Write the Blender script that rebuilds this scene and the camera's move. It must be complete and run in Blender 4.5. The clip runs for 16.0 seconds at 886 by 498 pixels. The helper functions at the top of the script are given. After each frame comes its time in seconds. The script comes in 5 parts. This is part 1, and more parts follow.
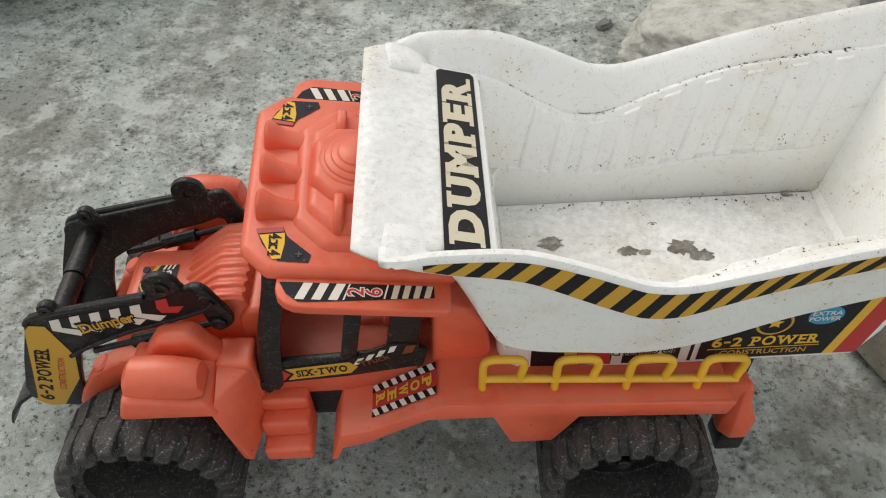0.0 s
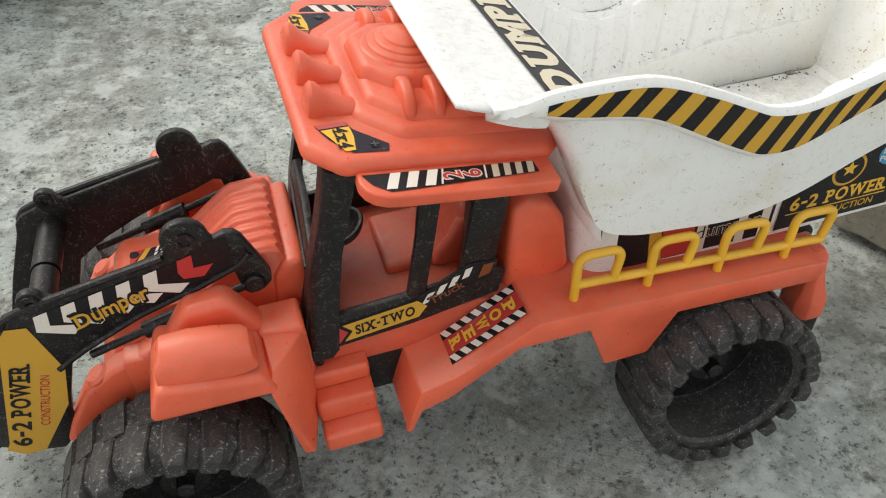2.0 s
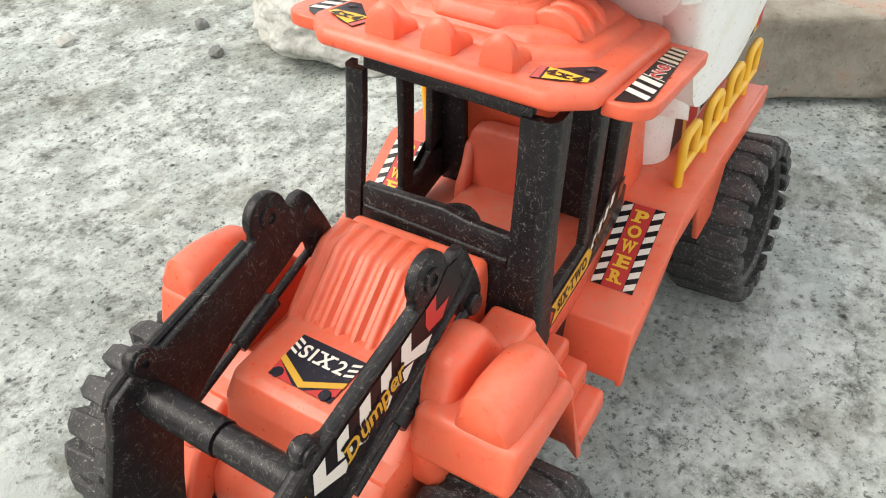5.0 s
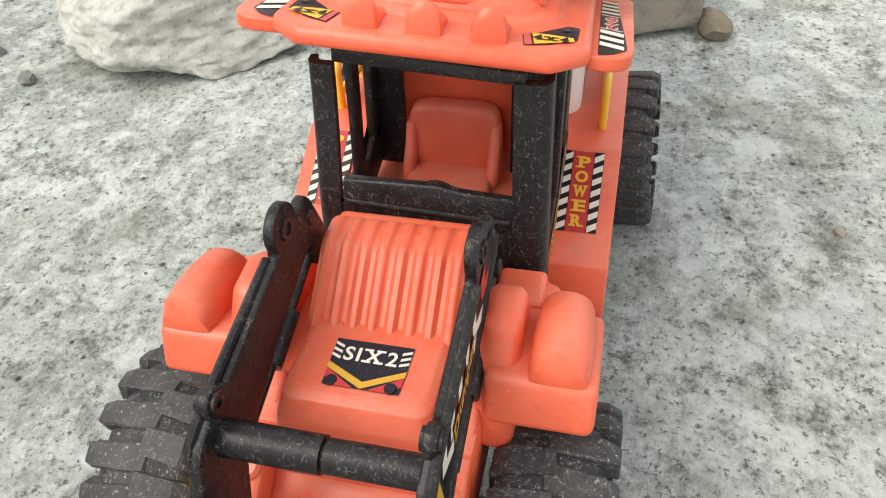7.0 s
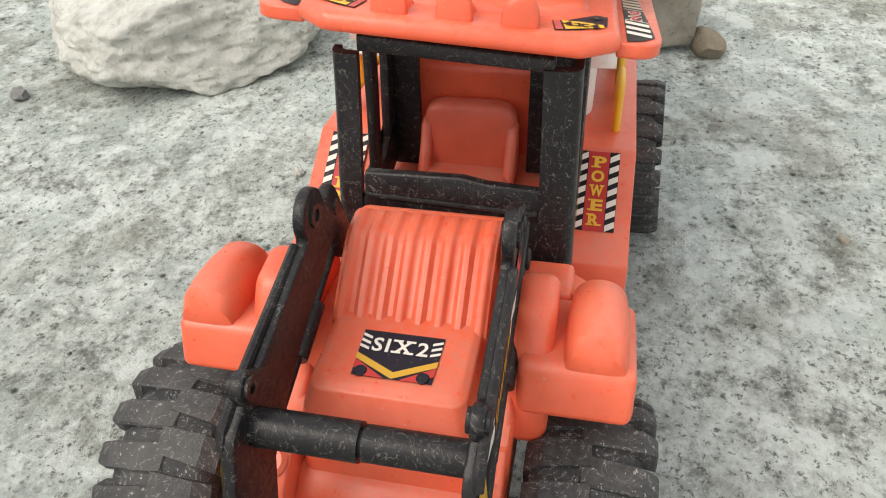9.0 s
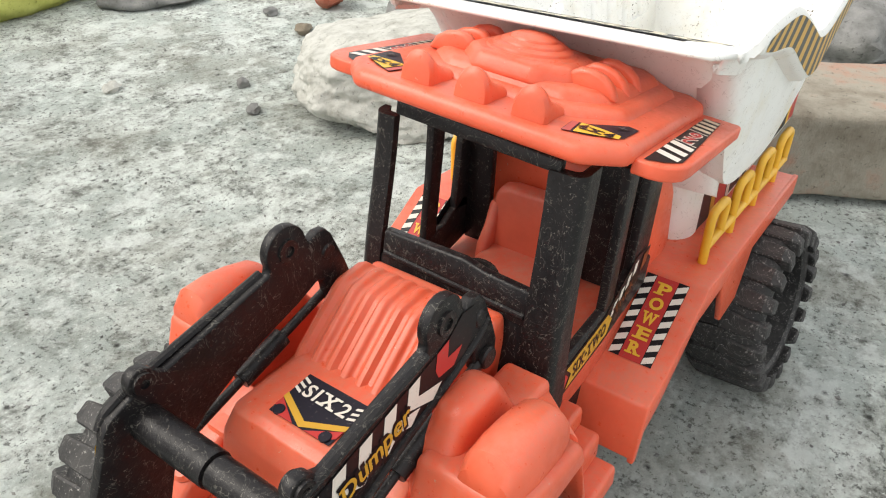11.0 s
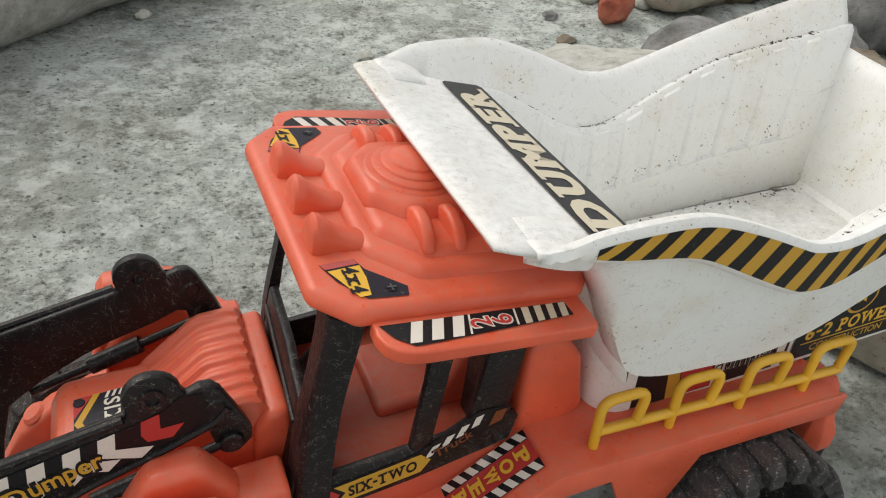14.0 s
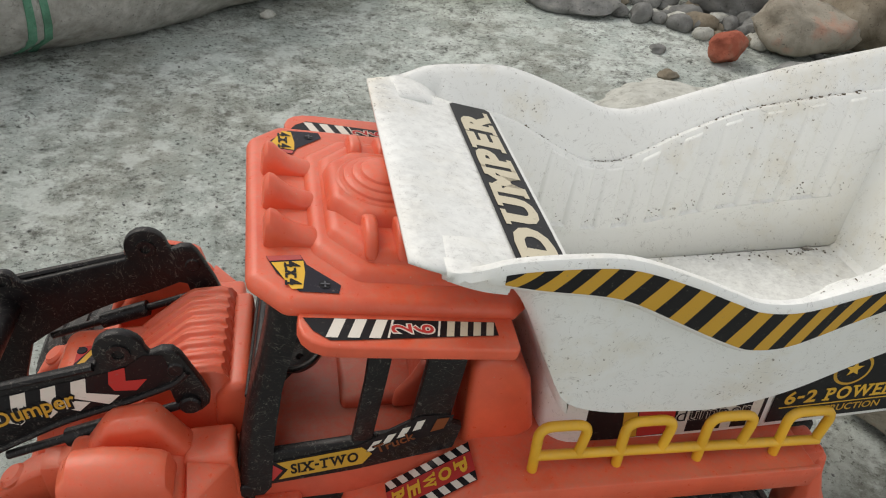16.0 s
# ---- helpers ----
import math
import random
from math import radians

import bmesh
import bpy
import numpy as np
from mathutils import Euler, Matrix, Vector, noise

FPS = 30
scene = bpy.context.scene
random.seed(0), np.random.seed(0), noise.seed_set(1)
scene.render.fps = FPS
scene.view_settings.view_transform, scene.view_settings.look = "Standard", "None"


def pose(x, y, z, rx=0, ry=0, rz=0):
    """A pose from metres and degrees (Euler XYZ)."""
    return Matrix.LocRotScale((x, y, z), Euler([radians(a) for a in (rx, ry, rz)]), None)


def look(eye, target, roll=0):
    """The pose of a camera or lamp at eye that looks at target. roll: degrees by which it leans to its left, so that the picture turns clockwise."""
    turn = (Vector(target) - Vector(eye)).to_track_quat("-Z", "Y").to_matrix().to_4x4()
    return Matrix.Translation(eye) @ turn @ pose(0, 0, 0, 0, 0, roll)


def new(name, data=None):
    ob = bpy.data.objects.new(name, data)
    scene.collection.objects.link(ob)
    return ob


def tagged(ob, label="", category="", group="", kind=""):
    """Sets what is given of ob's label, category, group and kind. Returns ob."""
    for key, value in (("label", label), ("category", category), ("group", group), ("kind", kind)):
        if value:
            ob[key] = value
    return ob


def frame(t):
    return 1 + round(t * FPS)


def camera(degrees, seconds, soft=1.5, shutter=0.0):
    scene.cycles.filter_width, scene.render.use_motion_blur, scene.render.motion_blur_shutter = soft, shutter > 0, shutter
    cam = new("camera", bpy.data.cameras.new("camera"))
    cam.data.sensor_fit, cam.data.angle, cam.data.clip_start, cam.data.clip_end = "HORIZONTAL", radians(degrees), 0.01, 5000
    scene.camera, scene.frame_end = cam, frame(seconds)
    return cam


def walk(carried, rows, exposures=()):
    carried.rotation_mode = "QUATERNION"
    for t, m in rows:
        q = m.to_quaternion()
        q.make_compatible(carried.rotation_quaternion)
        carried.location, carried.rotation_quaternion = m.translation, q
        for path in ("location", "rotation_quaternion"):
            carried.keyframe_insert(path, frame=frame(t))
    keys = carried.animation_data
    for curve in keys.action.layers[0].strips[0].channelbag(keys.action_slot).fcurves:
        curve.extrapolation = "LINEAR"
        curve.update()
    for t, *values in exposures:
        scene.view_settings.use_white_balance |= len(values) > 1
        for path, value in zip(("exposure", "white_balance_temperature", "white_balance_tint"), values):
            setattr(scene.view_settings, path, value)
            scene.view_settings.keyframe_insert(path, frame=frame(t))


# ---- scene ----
cam = camera(61.55, 16.0, soft=1.1)
# seconds, eye, target, roll
PATH = [
    (0, (0.0083, -0.1942, 0.3190), (0.0056, 0.0076, 0.0971), -3.57),
    (0.5, (0.0213, -0.2029, 0.3049), (0.0172, 0.0122, 0.0958), -5.19),
    (1, (0.0097, -0.2122, 0.2857), (0.0159, 0.0082, 0.0823), -5.79),
    (1.5, (-0.0244, -0.2037, 0.2781), (0.0065, 0.0202, 0.0809), -5.61),
    (2, (-0.0645, -0.1975, 0.2566), (-0.0067, 0.0173, 0.0554), -3.19),
    (2.5, (-0.1042, -0.1744, 0.2485), (-0.0185, 0.0371, 0.0537), -3.13),
    (3, (-0.1346, -0.1556, 0.2399), (-0.0208, 0.0438, 0.0468), -3.12),
    (5.5, (-0.1915, -0.0887, 0.2316), (0.0056, 0.0222, 0.0345), -5.24),
    (6, (-0.1954, -0.0774, 0.2291), (0.0117, 0.0080, 0.0295), -4.23),
    (6.5, (-0.2040, -0.0633, 0.2339), (0.0055, 0.0026, 0.0295), -3.35),
    (7, (-0.2121, -0.0529, 0.2401), (-0.0031, 0.0077, 0.0336), -4.54),
    (7.5, (-0.2152, -0.0434, 0.2499), (-0.0041, 0.0063, 0.0425), -6.04),
    (8, (-0.2191, -0.0426, 0.2543), (-0.0055, 0.0061, 0.0494), -6.00),
    (8.5, (-0.2200, -0.0378, 0.2352), (-0.0016, 0.0075, 0.0347), -3.87),
    (11, (-0.1904, -0.1008, 0.2248), (0.0078, 0.0487, 0.0562), -1.33),
    (11.5, (-0.1699, -0.1190, 0.2268), (0.0066, 0.0577, 0.0605), -0.69),
    (12, (-0.1518, -0.1302, 0.2290), (0.0090, 0.0604, 0.0623), 1.38),
    (12.5, (-0.1312, -0.1390, 0.2335), (0.0124, 0.0623, 0.0635), 2.75),
    (13, (-0.1086, -0.1478, 0.2427), (0.0139, 0.0647, 0.0699), 2.89),
    (13.5, (-0.0894, -0.1542, 0.2497), (0.0191, 0.0651, 0.0760), 1.61),
    (14, (-0.0780, -0.1606, 0.2527), (0.0170, 0.0628, 0.0765), 1.75),
    (14.5, (-0.0674, -0.1655, 0.2537), (0.0171, 0.0616, 0.0768), 2.58),
    (15, (-0.0617, -0.1719, 0.2578), (0.0087, 0.0612, 0.0825), 2.61),
    (15.5, (-0.0509, -0.1777, 0.2593), (0.0067, 0.0589, 0.0840), 2.61),
    (16, (-0.0392, -0.1822, 0.2606), (0.0099, 0.0579, 0.0877), 2.76),
]
EXPOSURES = [(0.0, -0.1), (1.0, -0.02), (1.5, 0.0), (2.0, 0.24), (2.5, 0.52), (5.5, 0.76), (7.0, 0.68), (8.5, 0.56), (11.0, 0.58), (11.5, 0.42), (12.0, 0.34), (13.5, -0.02), (16.0, -0.15)]
walk(cam, [(t, look(eye, target, roll)) for t, eye, target, roll in PATH], EXPOSURES)

# ---- light: a bright overcast sky ----
world = bpy.data.worlds.new("overcast_sky")
scene.world = world
world.use_nodes = True
wn = world.node_tree.nodes
sky = wn.new("ShaderNodeTexSky")
sky.sky_type = "NISHITA"
sky.sun_disc = False
sky.sun_elevation, sky.sun_rotation = radians(51), radians(-39)
sky.air_density, sky.dust_density, sky.ozone_density = 1.0, 4.0, 1.0
soften = wn.new("ShaderNodeMixRGB")
soften.inputs[0].default_value = 0.72
soften.inputs[2].default_value = (7.25, 7.13, 6.85, 1)
world.node_tree.links.new(sky.outputs[0], soften.inputs[1])
world.node_tree.links.new(soften.outputs[0], wn["Background"].inputs[0])
wn["Background"].inputs[1].default_value = 0.134
sun = new("sun", bpy.data.lights.new("sun", "SUN"))
sun.data.energy, sun.data.angle, sun.data.color = 1.3, radians(40), (1.0, 0.95, 0.86)
sun.matrix_world = look((-0.40, 0.50, 0.80), (0, 0, 0))

# ---- materials ----
def nodes_of(name):
    m = bpy.data.materials.new(name)
    m.use_nodes = True
    t = m.node_tree
    return m, t, t.nodes["Principled BSDF"]


def texture(t, kind, **values):
    """A texture node on object coordinates."""
    co = t.nodes.new("ShaderNodeTexCoord")
    n = t.nodes.new(kind)
    for key, value in values.items():
        n.inputs[key].default_value = value
    t.links.new(co.outputs["Object"], n.inputs["Vector"])
    return n


def ramp(t, source, stops):
    r = t.nodes.new("ShaderNodeValToRGB")
    while len(r.color_ramp.elements) < len(stops):
        r.color_ramp.elements.new(0.5)
    for e, (at, c) in zip(r.color_ramp.elements, stops):
        e.position, e.color = at, (c if len(c) == 4 else (*c, 1))
    t.links.new(source, r.inputs[0])
    return r.outputs[0]


def mixed(t, factor, a, b, how="MIX"):
    n = t.nodes.new("ShaderNodeMixRGB")
    n.blend_type = how
    for slot, v in ((0, factor), (1, a), (2, b)):
        if isinstance(v, (int, float)):
            n.inputs[slot].default_value = v
        elif isinstance(v, tuple):
            n.inputs[slot].default_value = (*v, 1)
        else:
            t.links.new(v, n.inputs[slot])
    return n.outputs[0]


def bumped(t, bsdf, source, strength, distance):
    b = t.nodes.new("ShaderNodeBump")
    b.inputs["Strength"].default_value, b.inputs["Distance"].default_value = strength, distance
    t.links.new(source, b.inputs["Height"])
    t.links.new(b.outputs[0], bsdf.inputs["Normal"])
    return b


def upward(t, lo, hi):
    """1 on faces that look up, 0 on upright ones: where dust settles."""
    g = t.nodes.new("ShaderNodeNewGeometry")
    s = t.nodes.new("ShaderNodeSeparateXYZ")
    t.links.new(g.outputs["Normal"], s.inputs[0])
    r = t.nodes.new("ShaderNodeMapRange")
    r.inputs[1].default_value, r.inputs[2].default_value = lo, hi
    t.links.new(s.outputs[2], r.inputs[0])
    return r.outputs[0]


def plastic(name, colour, rough, dust, dust_amount, speck=None, speck_size=900.0, speck_cut=0.72, grain=0.2, sheen=0.5, settle=0.1, scratch=None):
    m, t, b = nodes_of(name)
    big = texture(t, "ShaderNodeTexNoise", Scale=38.0, Detail=5.0, Roughness=0.6)
    fine = texture(t, "ShaderNodeTexNoise", Scale=420.0, Detail=4.0, Roughness=0.7)
    tone = ramp(t, big.outputs[0], [(0.3, (0.80, 0.80, 0.80)), (0.7, (1.10, 1.10, 1.10))])
    base = mixed(t, 1.0, colour, tone, "MULTIPLY")
    patch = ramp(t, mixed(t, 0.45, big.outputs[0], fine.outputs[0]), [(0.42, (0, 0, 0)), (0.62, (1, 1, 1))])
    where = mixed(t, 1.0, patch, upward(t, settle, 0.95), "MULTIPLY")
    k = t.nodes.new("ShaderNodeMath")
    k.operation = "MULTIPLY"
    k.inputs[1].default_value = dust_amount
    t.links.new(where, k.inputs[0])
    base = mixed(t, k.outputs[0], base, dust)
    if scratch:
        worm = texture(t, "ShaderNodeTexNoise", Scale=110.0, Detail=3.0, Roughness=0.55, Distortion=2.5)
        line = ramp(t, worm.outputs[0], [(0.487, (0, 0, 0)), (0.5, (0.75, 0.75, 0.75)), (0.513, (0, 0, 0))])
        base = mixed(t, mixed(t, 1.0, line, ramp(t, fine.outputs[0], [(0.42, (0, 0, 0)), (0.56, (1, 1, 1))]), "MULTIPLY"), base, scratch)
    if speck:
        s = texture(t, "ShaderNodeTexNoise", Scale=speck_size, Detail=3.0, Roughness=0.75)
        base = mixed(t, ramp(t, s.outputs[0], [(speck_cut, (0, 0, 0)), (speck_cut + 0.03, (1, 1, 1))]), base, speck)
    t.links.new(base, b.inputs["Base Color"])
    t.links.new(ramp(t, fine.outputs[0], [(0.3, (rough - 0.08,) * 3), (0.7, (rough + 0.14,) * 3)]), b.inputs["Roughness"])
    b.inputs["Specular IOR Level"].default_value = sheen
    bumped(t, b, fine.outputs[0], grain, 0.0004)
    return m


ORANGE = plastic("orange_plastic", (0.80, 0.132, 0.060), 0.33, (0.48, 0.25, 0.18), 0.42, speck=(0.60, 0.32, 0.24), speck_size=700, speck_cut=0.70)
SEAT_RED = plastic("red_plastic", (0.66, 0.115, 0.06), 0.42, (0.42, 0.28, 0.21), 0.5)
BLACK = plastic("black_plastic", (0.009, 0.008, 0.009), 0.36, (0.045, 0.04, 0.035), 0.3, speck=(0.13, 0.12, 0.105), speck_size=1150, speck_cut=0.645, grain=0.5, sheen=0.3, settle=-0.5, scratch=(0.15, 0.14, 0.12))
YELLOW = plastic("yellow_plastic", (0.86, 0.48, 0.03), 0.40, (0.5, 0.36, 0.16), 0.35, speck=(0.45, 0.3, 0.1), speck_cut=0.76)
RUBBER = plastic("tyre_rubber", (0.022, 0.022, 0.023), 0.58, (0.10, 0.095, 0.088), 0.6, speck=(0.28, 0.27, 0.25), speck_size=800, speck_cut=0.63, grain=1.0, sheen=0.4, settle=-0.9, scratch=(0.30, 0.29, 0.27))


for m in (ORANGE, SEAT_RED):
    shell = m.node_tree.nodes["Principled BSDF"]
    shell.inputs["Subsurface Weight"].default_value = 0.15
    shell.inputs["Subsurface Radius"].default_value = (1.0, 0.3, 0.15)
    shell.inputs["Subsurface Scale"].default_value = 0.006


def white_plastic():
    m, t, b = nodes_of("dirty_white_plastic")
    big = texture(t, "ShaderNodeTexNoise", Scale=26.0, Detail=6.0, Roughness=0.62)
    fine = texture(t, "ShaderNodeTexNoise", Scale=330.0, Detail=5.0, Roughness=0.7)
    grit = texture(t, "ShaderNodeTexNoise", Scale=700.0, Detail=3.0, Roughness=0.6)
    base = ramp(t, big.outputs[0], [(0.3, (0.88, 0.89, 0.87)), (0.55, (0.86, 0.865, 0.835)), (0.78, (0.75, 0.70, 0.57))])
    flat = mixed(t, 1.0, ramp(t, mixed(t, 0.55, big.outputs[0], fine.outputs[0]), [(0.40, (0, 0, 0)), (0.62, (1, 1, 1))]), upward(t, 0.8, 0.97), "MULTIPLY")
    k = t.nodes.new("ShaderNodeMath")
    k.operation = "MULTIPLY"
    k.inputs[1].default_value = 0.5
    t.links.new(flat, k.inputs[0])
    base = mixed(t, k.outputs[0], base, (0.42, 0.42, 0.41))
    worm = texture(t, "ShaderNodeTexNoise", Scale=90.0, Detail=4.0, Roughness=0.6, Distortion=3.0)
    lines = ramp(t, worm.outputs[0], [(0.488, (0, 0, 0)), (0.5, (0.6, 0.6, 0.6)), (0.512, (0, 0, 0))])
    base = mixed(t, mixed(t, 1.0, lines, ramp(t, fine.outputs[0], [(0.46, (0, 0, 0)), (0.58, (1, 1, 1))]), "MULTIPLY"), base, (0.36, 0.35, 0.33))
    aged = texture(t, "ShaderNodeTexNoise", Scale=11.0, Detail=7.0, Roughness=0.66)
    base = mixed(t, ramp(t, aged.outputs[0], [(0.5, (0, 0, 0)), (0.68, (0.4, 0.4, 0.4))]), base, (0.80, 0.74, 0.58))
    spots = mixed(t, 0.35, grit.outputs[0], big.outputs[0])
    base = mixed(t, ramp(t, spots, [(0.63, (0, 0, 0)), (0.66, (0.8, 0.8, 0.8))]), base, (0.16, 0.13, 0.09))
    t.links.new(base, b.inputs["Base Color"])
    b.inputs["Roughness"].default_value = 0.46
    bumped(t, b, fine.outputs[0], 0.25, 0.0004)
    return m


WHITE = white_plastic()


def print_ink(name, colour, wear=(0.45, 0.42, 0.36)):
    m, t, b = nodes_of(name)
    fine = texture(t, "ShaderNodeTexNoise", Scale=650.0, Detail=4.0, Roughness=0.75)
    base = mixed(t, ramp(t, fine.outputs[0], [(0.60, (0, 0, 0)), (0.72, (0.75, 0.75, 0.75))]), colour, wear)
    t.links.new(base, b.inputs["Base Color"])
    b.inputs["Roughness"].default_value = 0.36
    b.inputs["Specular IOR Level"].default_value = 0.25
    return m


INK_BLACK = print_ink("sticker_black", (0.010, 0.0095, 0.011), (0.11, 0.10, 0.085))
INK_WHITE = print_ink("sticker_white", (0.74, 0.70, 0.62))
INK_CREAM = print_ink("sticker_cream", (0.62, 0.56, 0.42), (0.3, 0.26, 0.18))
INK_YELLOW = print_ink("sticker_yellow", (0.78, 0.46, 0.05), (0.4, 0.28, 0.1))
INK_GOLD = print_ink("sticker_gold", (0.60, 0.34, 0.04), (0.35, 0.25, 0.1))
INK_RED = print_ink("sticker_red", (0.50, 0.045, 0.04), (0.3, 0.12, 0.1))
INK_BLUE = print_ink("sticker_blue", (0.05, 0.30, 0.50), (0.3, 0.4, 0.45))
INK_NAVY = print_ink("sticker_navy", (0.016, 0.014, 0.022), (0.13, 0.11, 0.11))
INK_PINK = print_ink("sticker_faded_red", (0.50, 0.10, 0.09), (0.55, 0.22, 0.16))
INK_GREY = print_ink("sticker_grey", (0.10, 0.10, 0.11), (0.2, 0.19, 0.17))
INK_BROWN = print_ink("sticker_brown", (0.20, 0.06, 0.02), (0.12, 0.08, 0.05))
STEEL = plastic("grey_steel", (0.28, 0.27, 0.26), 0.38, (0.2, 0.18, 0.16), 0.3)
STEEL.node_tree.nodes["Principled BSDF"].inputs["Metallic"].default_value = 0.9


def concrete():
    m, t, b = nodes_of("weathered_concrete")
    broad = texture(t, "ShaderNodeTexNoise", Scale=6.0, Detail=6.0, Roughness=0.65)
    mid = texture(t, "ShaderNodeTexNoise", Scale=62.0, Detail=10.0, Roughness=0.78)
    fine = texture(t, "ShaderNodeTexNoise", Scale=300.0, Detail=6.0, Roughness=0.8)
    stain = texture(t, "ShaderNodeTexNoise", Scale=17.0, Detail=9.0, Roughness=0.74)
    pits = texture(t, "ShaderNodeTexVoronoi", Scale=95.0)
    base = ramp(t, mid.outputs[0], [(0.37, (0.20, 0.20, 0.185)), (0.445, (0.45, 0.45, 0.43)), (0.52, (0.67, 0.675, 0.655)), (0.61, (0.80, 0.81, 0.785))])
    tone = ramp(t, broad.outputs[0], [(0.34, (0.74, 0.745, 0.71)), (0.48, (0.93, 0.94, 0.915)), (0.66, (1.06, 1.075, 1.06))])
    skin = texture(t, "ShaderNodeTexNoise", Scale=13.0, Detail=10.0, Roughness=0.72)
    smooth_skin = ramp(t, skin.outputs[0], [(0.50, (0, 0, 0)), (0.55, (0.85, 0.85, 0.85))])
    base = mixed(t, smooth_skin, base, ramp(t, stain.outputs[0], [(0.35, (0.60, 0.625, 0.60)), (0.6, (0.46, 0.48, 0.465))]))
    base = mixed(t, 1.0, base, tone, "MULTIPLY")
    base = mixed(t, ramp(t, stain.outputs[0], [(0.535, (0, 0, 0)), (0.655, (0.7, 0.7, 0.7))]), base, (0.185, 0.185, 0.15))
    base = mixed(t, ramp(t, fine.outputs[0], [(0.56, (0, 0, 0)), (0.59, (0.85, 0.85, 0.85))]), base, (0.10, 0.10, 0.09))
    base = mixed(t, ramp(t, fine.outputs[0], [(0.375, (0.75, 0.75, 0.75)), (0.42, (0, 0, 0))]), base, (0.80, 0.80, 0.77))
    warm = texture(t, "ShaderNodeTexNoise", Scale=8.0, Detail=8.0, Roughness=0.7)
    base = mixed(t, ramp(t, warm.outputs[0], [(0.50, (0, 0, 0)), (0.60, (0.45, 0.45, 0.45))]), base, (0.27, 0.25, 0.205))
    pale = texture(t, "ShaderNodeTexNoise", Scale=28.0, Detail=9.0, Roughness=0.7)
    base = mixed(t, ramp(t, pale.outputs[0], [(0.54, (0, 0, 0)), (0.60, (0.6, 0.6, 0.6))]), base, (0.82, 0.83, 0.80))
    hole = ramp(t, pits.outputs["Distance"], [(0.08, (0.9, 0.9, 0.9)), (0.2, (0, 0, 0))])
    hole = mixed(t, 1.0, hole, ramp(t, mid.outputs[0], [(0.44, (1, 1, 1)), (0.54, (0, 0, 0))]), "MULTIPLY")
    base = mixed(t, hole, base, (0.04, 0.04, 0.036))
    base = mixed(t, 1.0, base, (0.955, 1.0, 0.985), "MULTIPLY")
    t.links.new(base, b.inputs["Base Color"])
    b.inputs["Roughness"].default_value = 0.9
    b.inputs["Specular IOR Level"].default_value = 0.25
    bumped(t, b, mixed(t, 0.5, mid.outputs[0], fine.outputs[0]), 1.0, 0.0045)
    return m


def stone(name, dark, light, warm, scale=30.0):
    m, t, b = nodes_of(name)
    mid = texture(t, "ShaderNodeTexNoise", Scale=scale, Detail=8.0, Roughness=0.66)
    fine = texture(t, "ShaderNodeTexNoise", Scale=260.0, Detail=5.0, Roughness=0.75)
    base = ramp(t, mid.outputs[0], [(0.32, dark), (0.52, light), (0.70, warm)])
    base = mixed(t, ramp(t, fine.outputs[0], [(0.58, (0, 0, 0)), (0.68, (0.7, 0.7, 0.7))]), base, tuple(0.35 * v for v in dark))
    t.links.new(base, b.inputs["Base Color"])
    b.inputs["Roughness"].default_value = 0.92
    b.inputs["Specular IOR Level"].default_value = 0.2
    bumped(t, b, mixed(t, 0.5, fine.outputs[0], mid.outputs[0]), 0.8, 0.004)
    return m


DIRT = stone("dark_soil", (0.07, 0.055, 0.038), (0.13, 0.10, 0.068), (0.20, 0.16, 0.11), 200.0)
CAKED = stone("caked_mud", (0.14, 0.13, 0.11), (0.26, 0.24, 0.21), (0.55, 0.54, 0.50), 160.0)
CONCRETE = concrete()
PALE_STONE = stone("pale_stone", (0.37, 0.365, 0.32), (0.55, 0.55, 0.50), (0.63, 0.63, 0.58), 80.0)
GREY_STONE = stone("grey_stone", (0.12, 0.12, 0.11), (0.26, 0.26, 0.25), (0.38, 0.37, 0.34))
BROWN_STONE = stone("brown_stone", (0.16, 0.13, 0.09), (0.28, 0.24, 0.18), (0.38, 0.34, 0.27))
BRICK = stone("mortared_brick", (0.20, 0.17, 0.13), (0.36, 0.33, 0.27), (0.46, 0.24, 0.17), 22.0)
RED_BRICK = stone("red_brick", (0.26, 0.07, 0.045), (0.40, 0.12, 0.075), (0.42, 0.22, 0.15), 40.0)
SACKING = stone("white_sacking", (0.28, 0.27, 0.24), (0.43, 0.42, 0.39), (0.58, 0.57, 0.54), 60.0)
GREEN_BAND = stone("green_sacking", (0.08, 0.18, 0.12), (0.12, 0.30, 0.20), (0.20, 0.36, 0.27), 60.0)
LIME = stone("yellow_green_cloth", (0.42, 0.44, 0.10), (0.60, 0.62, 0.18), (0.68, 0.70, 0.30), 20.0)
DARK_PLASTIC = plastic("grey_cable", (0.05, 0.05, 0.05), 0.5, (0.14, 0.13, 0.12), 0.4)

# ---- mesh helpers; truck lengths in millimetres ----
MM = 0.001


def part(name, bm, material, parent=None, label="", smooth=40, scale=MM):
    """Links a bmesh as one mesh object, under its thing or part."""
    me = bpy.data.meshes.new(name)
    bmesh.ops.recalc_face_normals(bm, faces=bm.faces)
    bm.to_mesh(me)
    bm.free()
    me.transform(Matrix.Scale(scale, 4))
    for m in material if isinstance(material, (list, tuple)) else [material]:
        me.materials.append(m)
    for p in me.polygons:
        p.use_smooth = True
    me.set_sharp_from_angle(angle=radians(smooth))
    ob = new(name, me)
    ob.parent = parent
    if label:
        tagged(ob, label)
    return ob


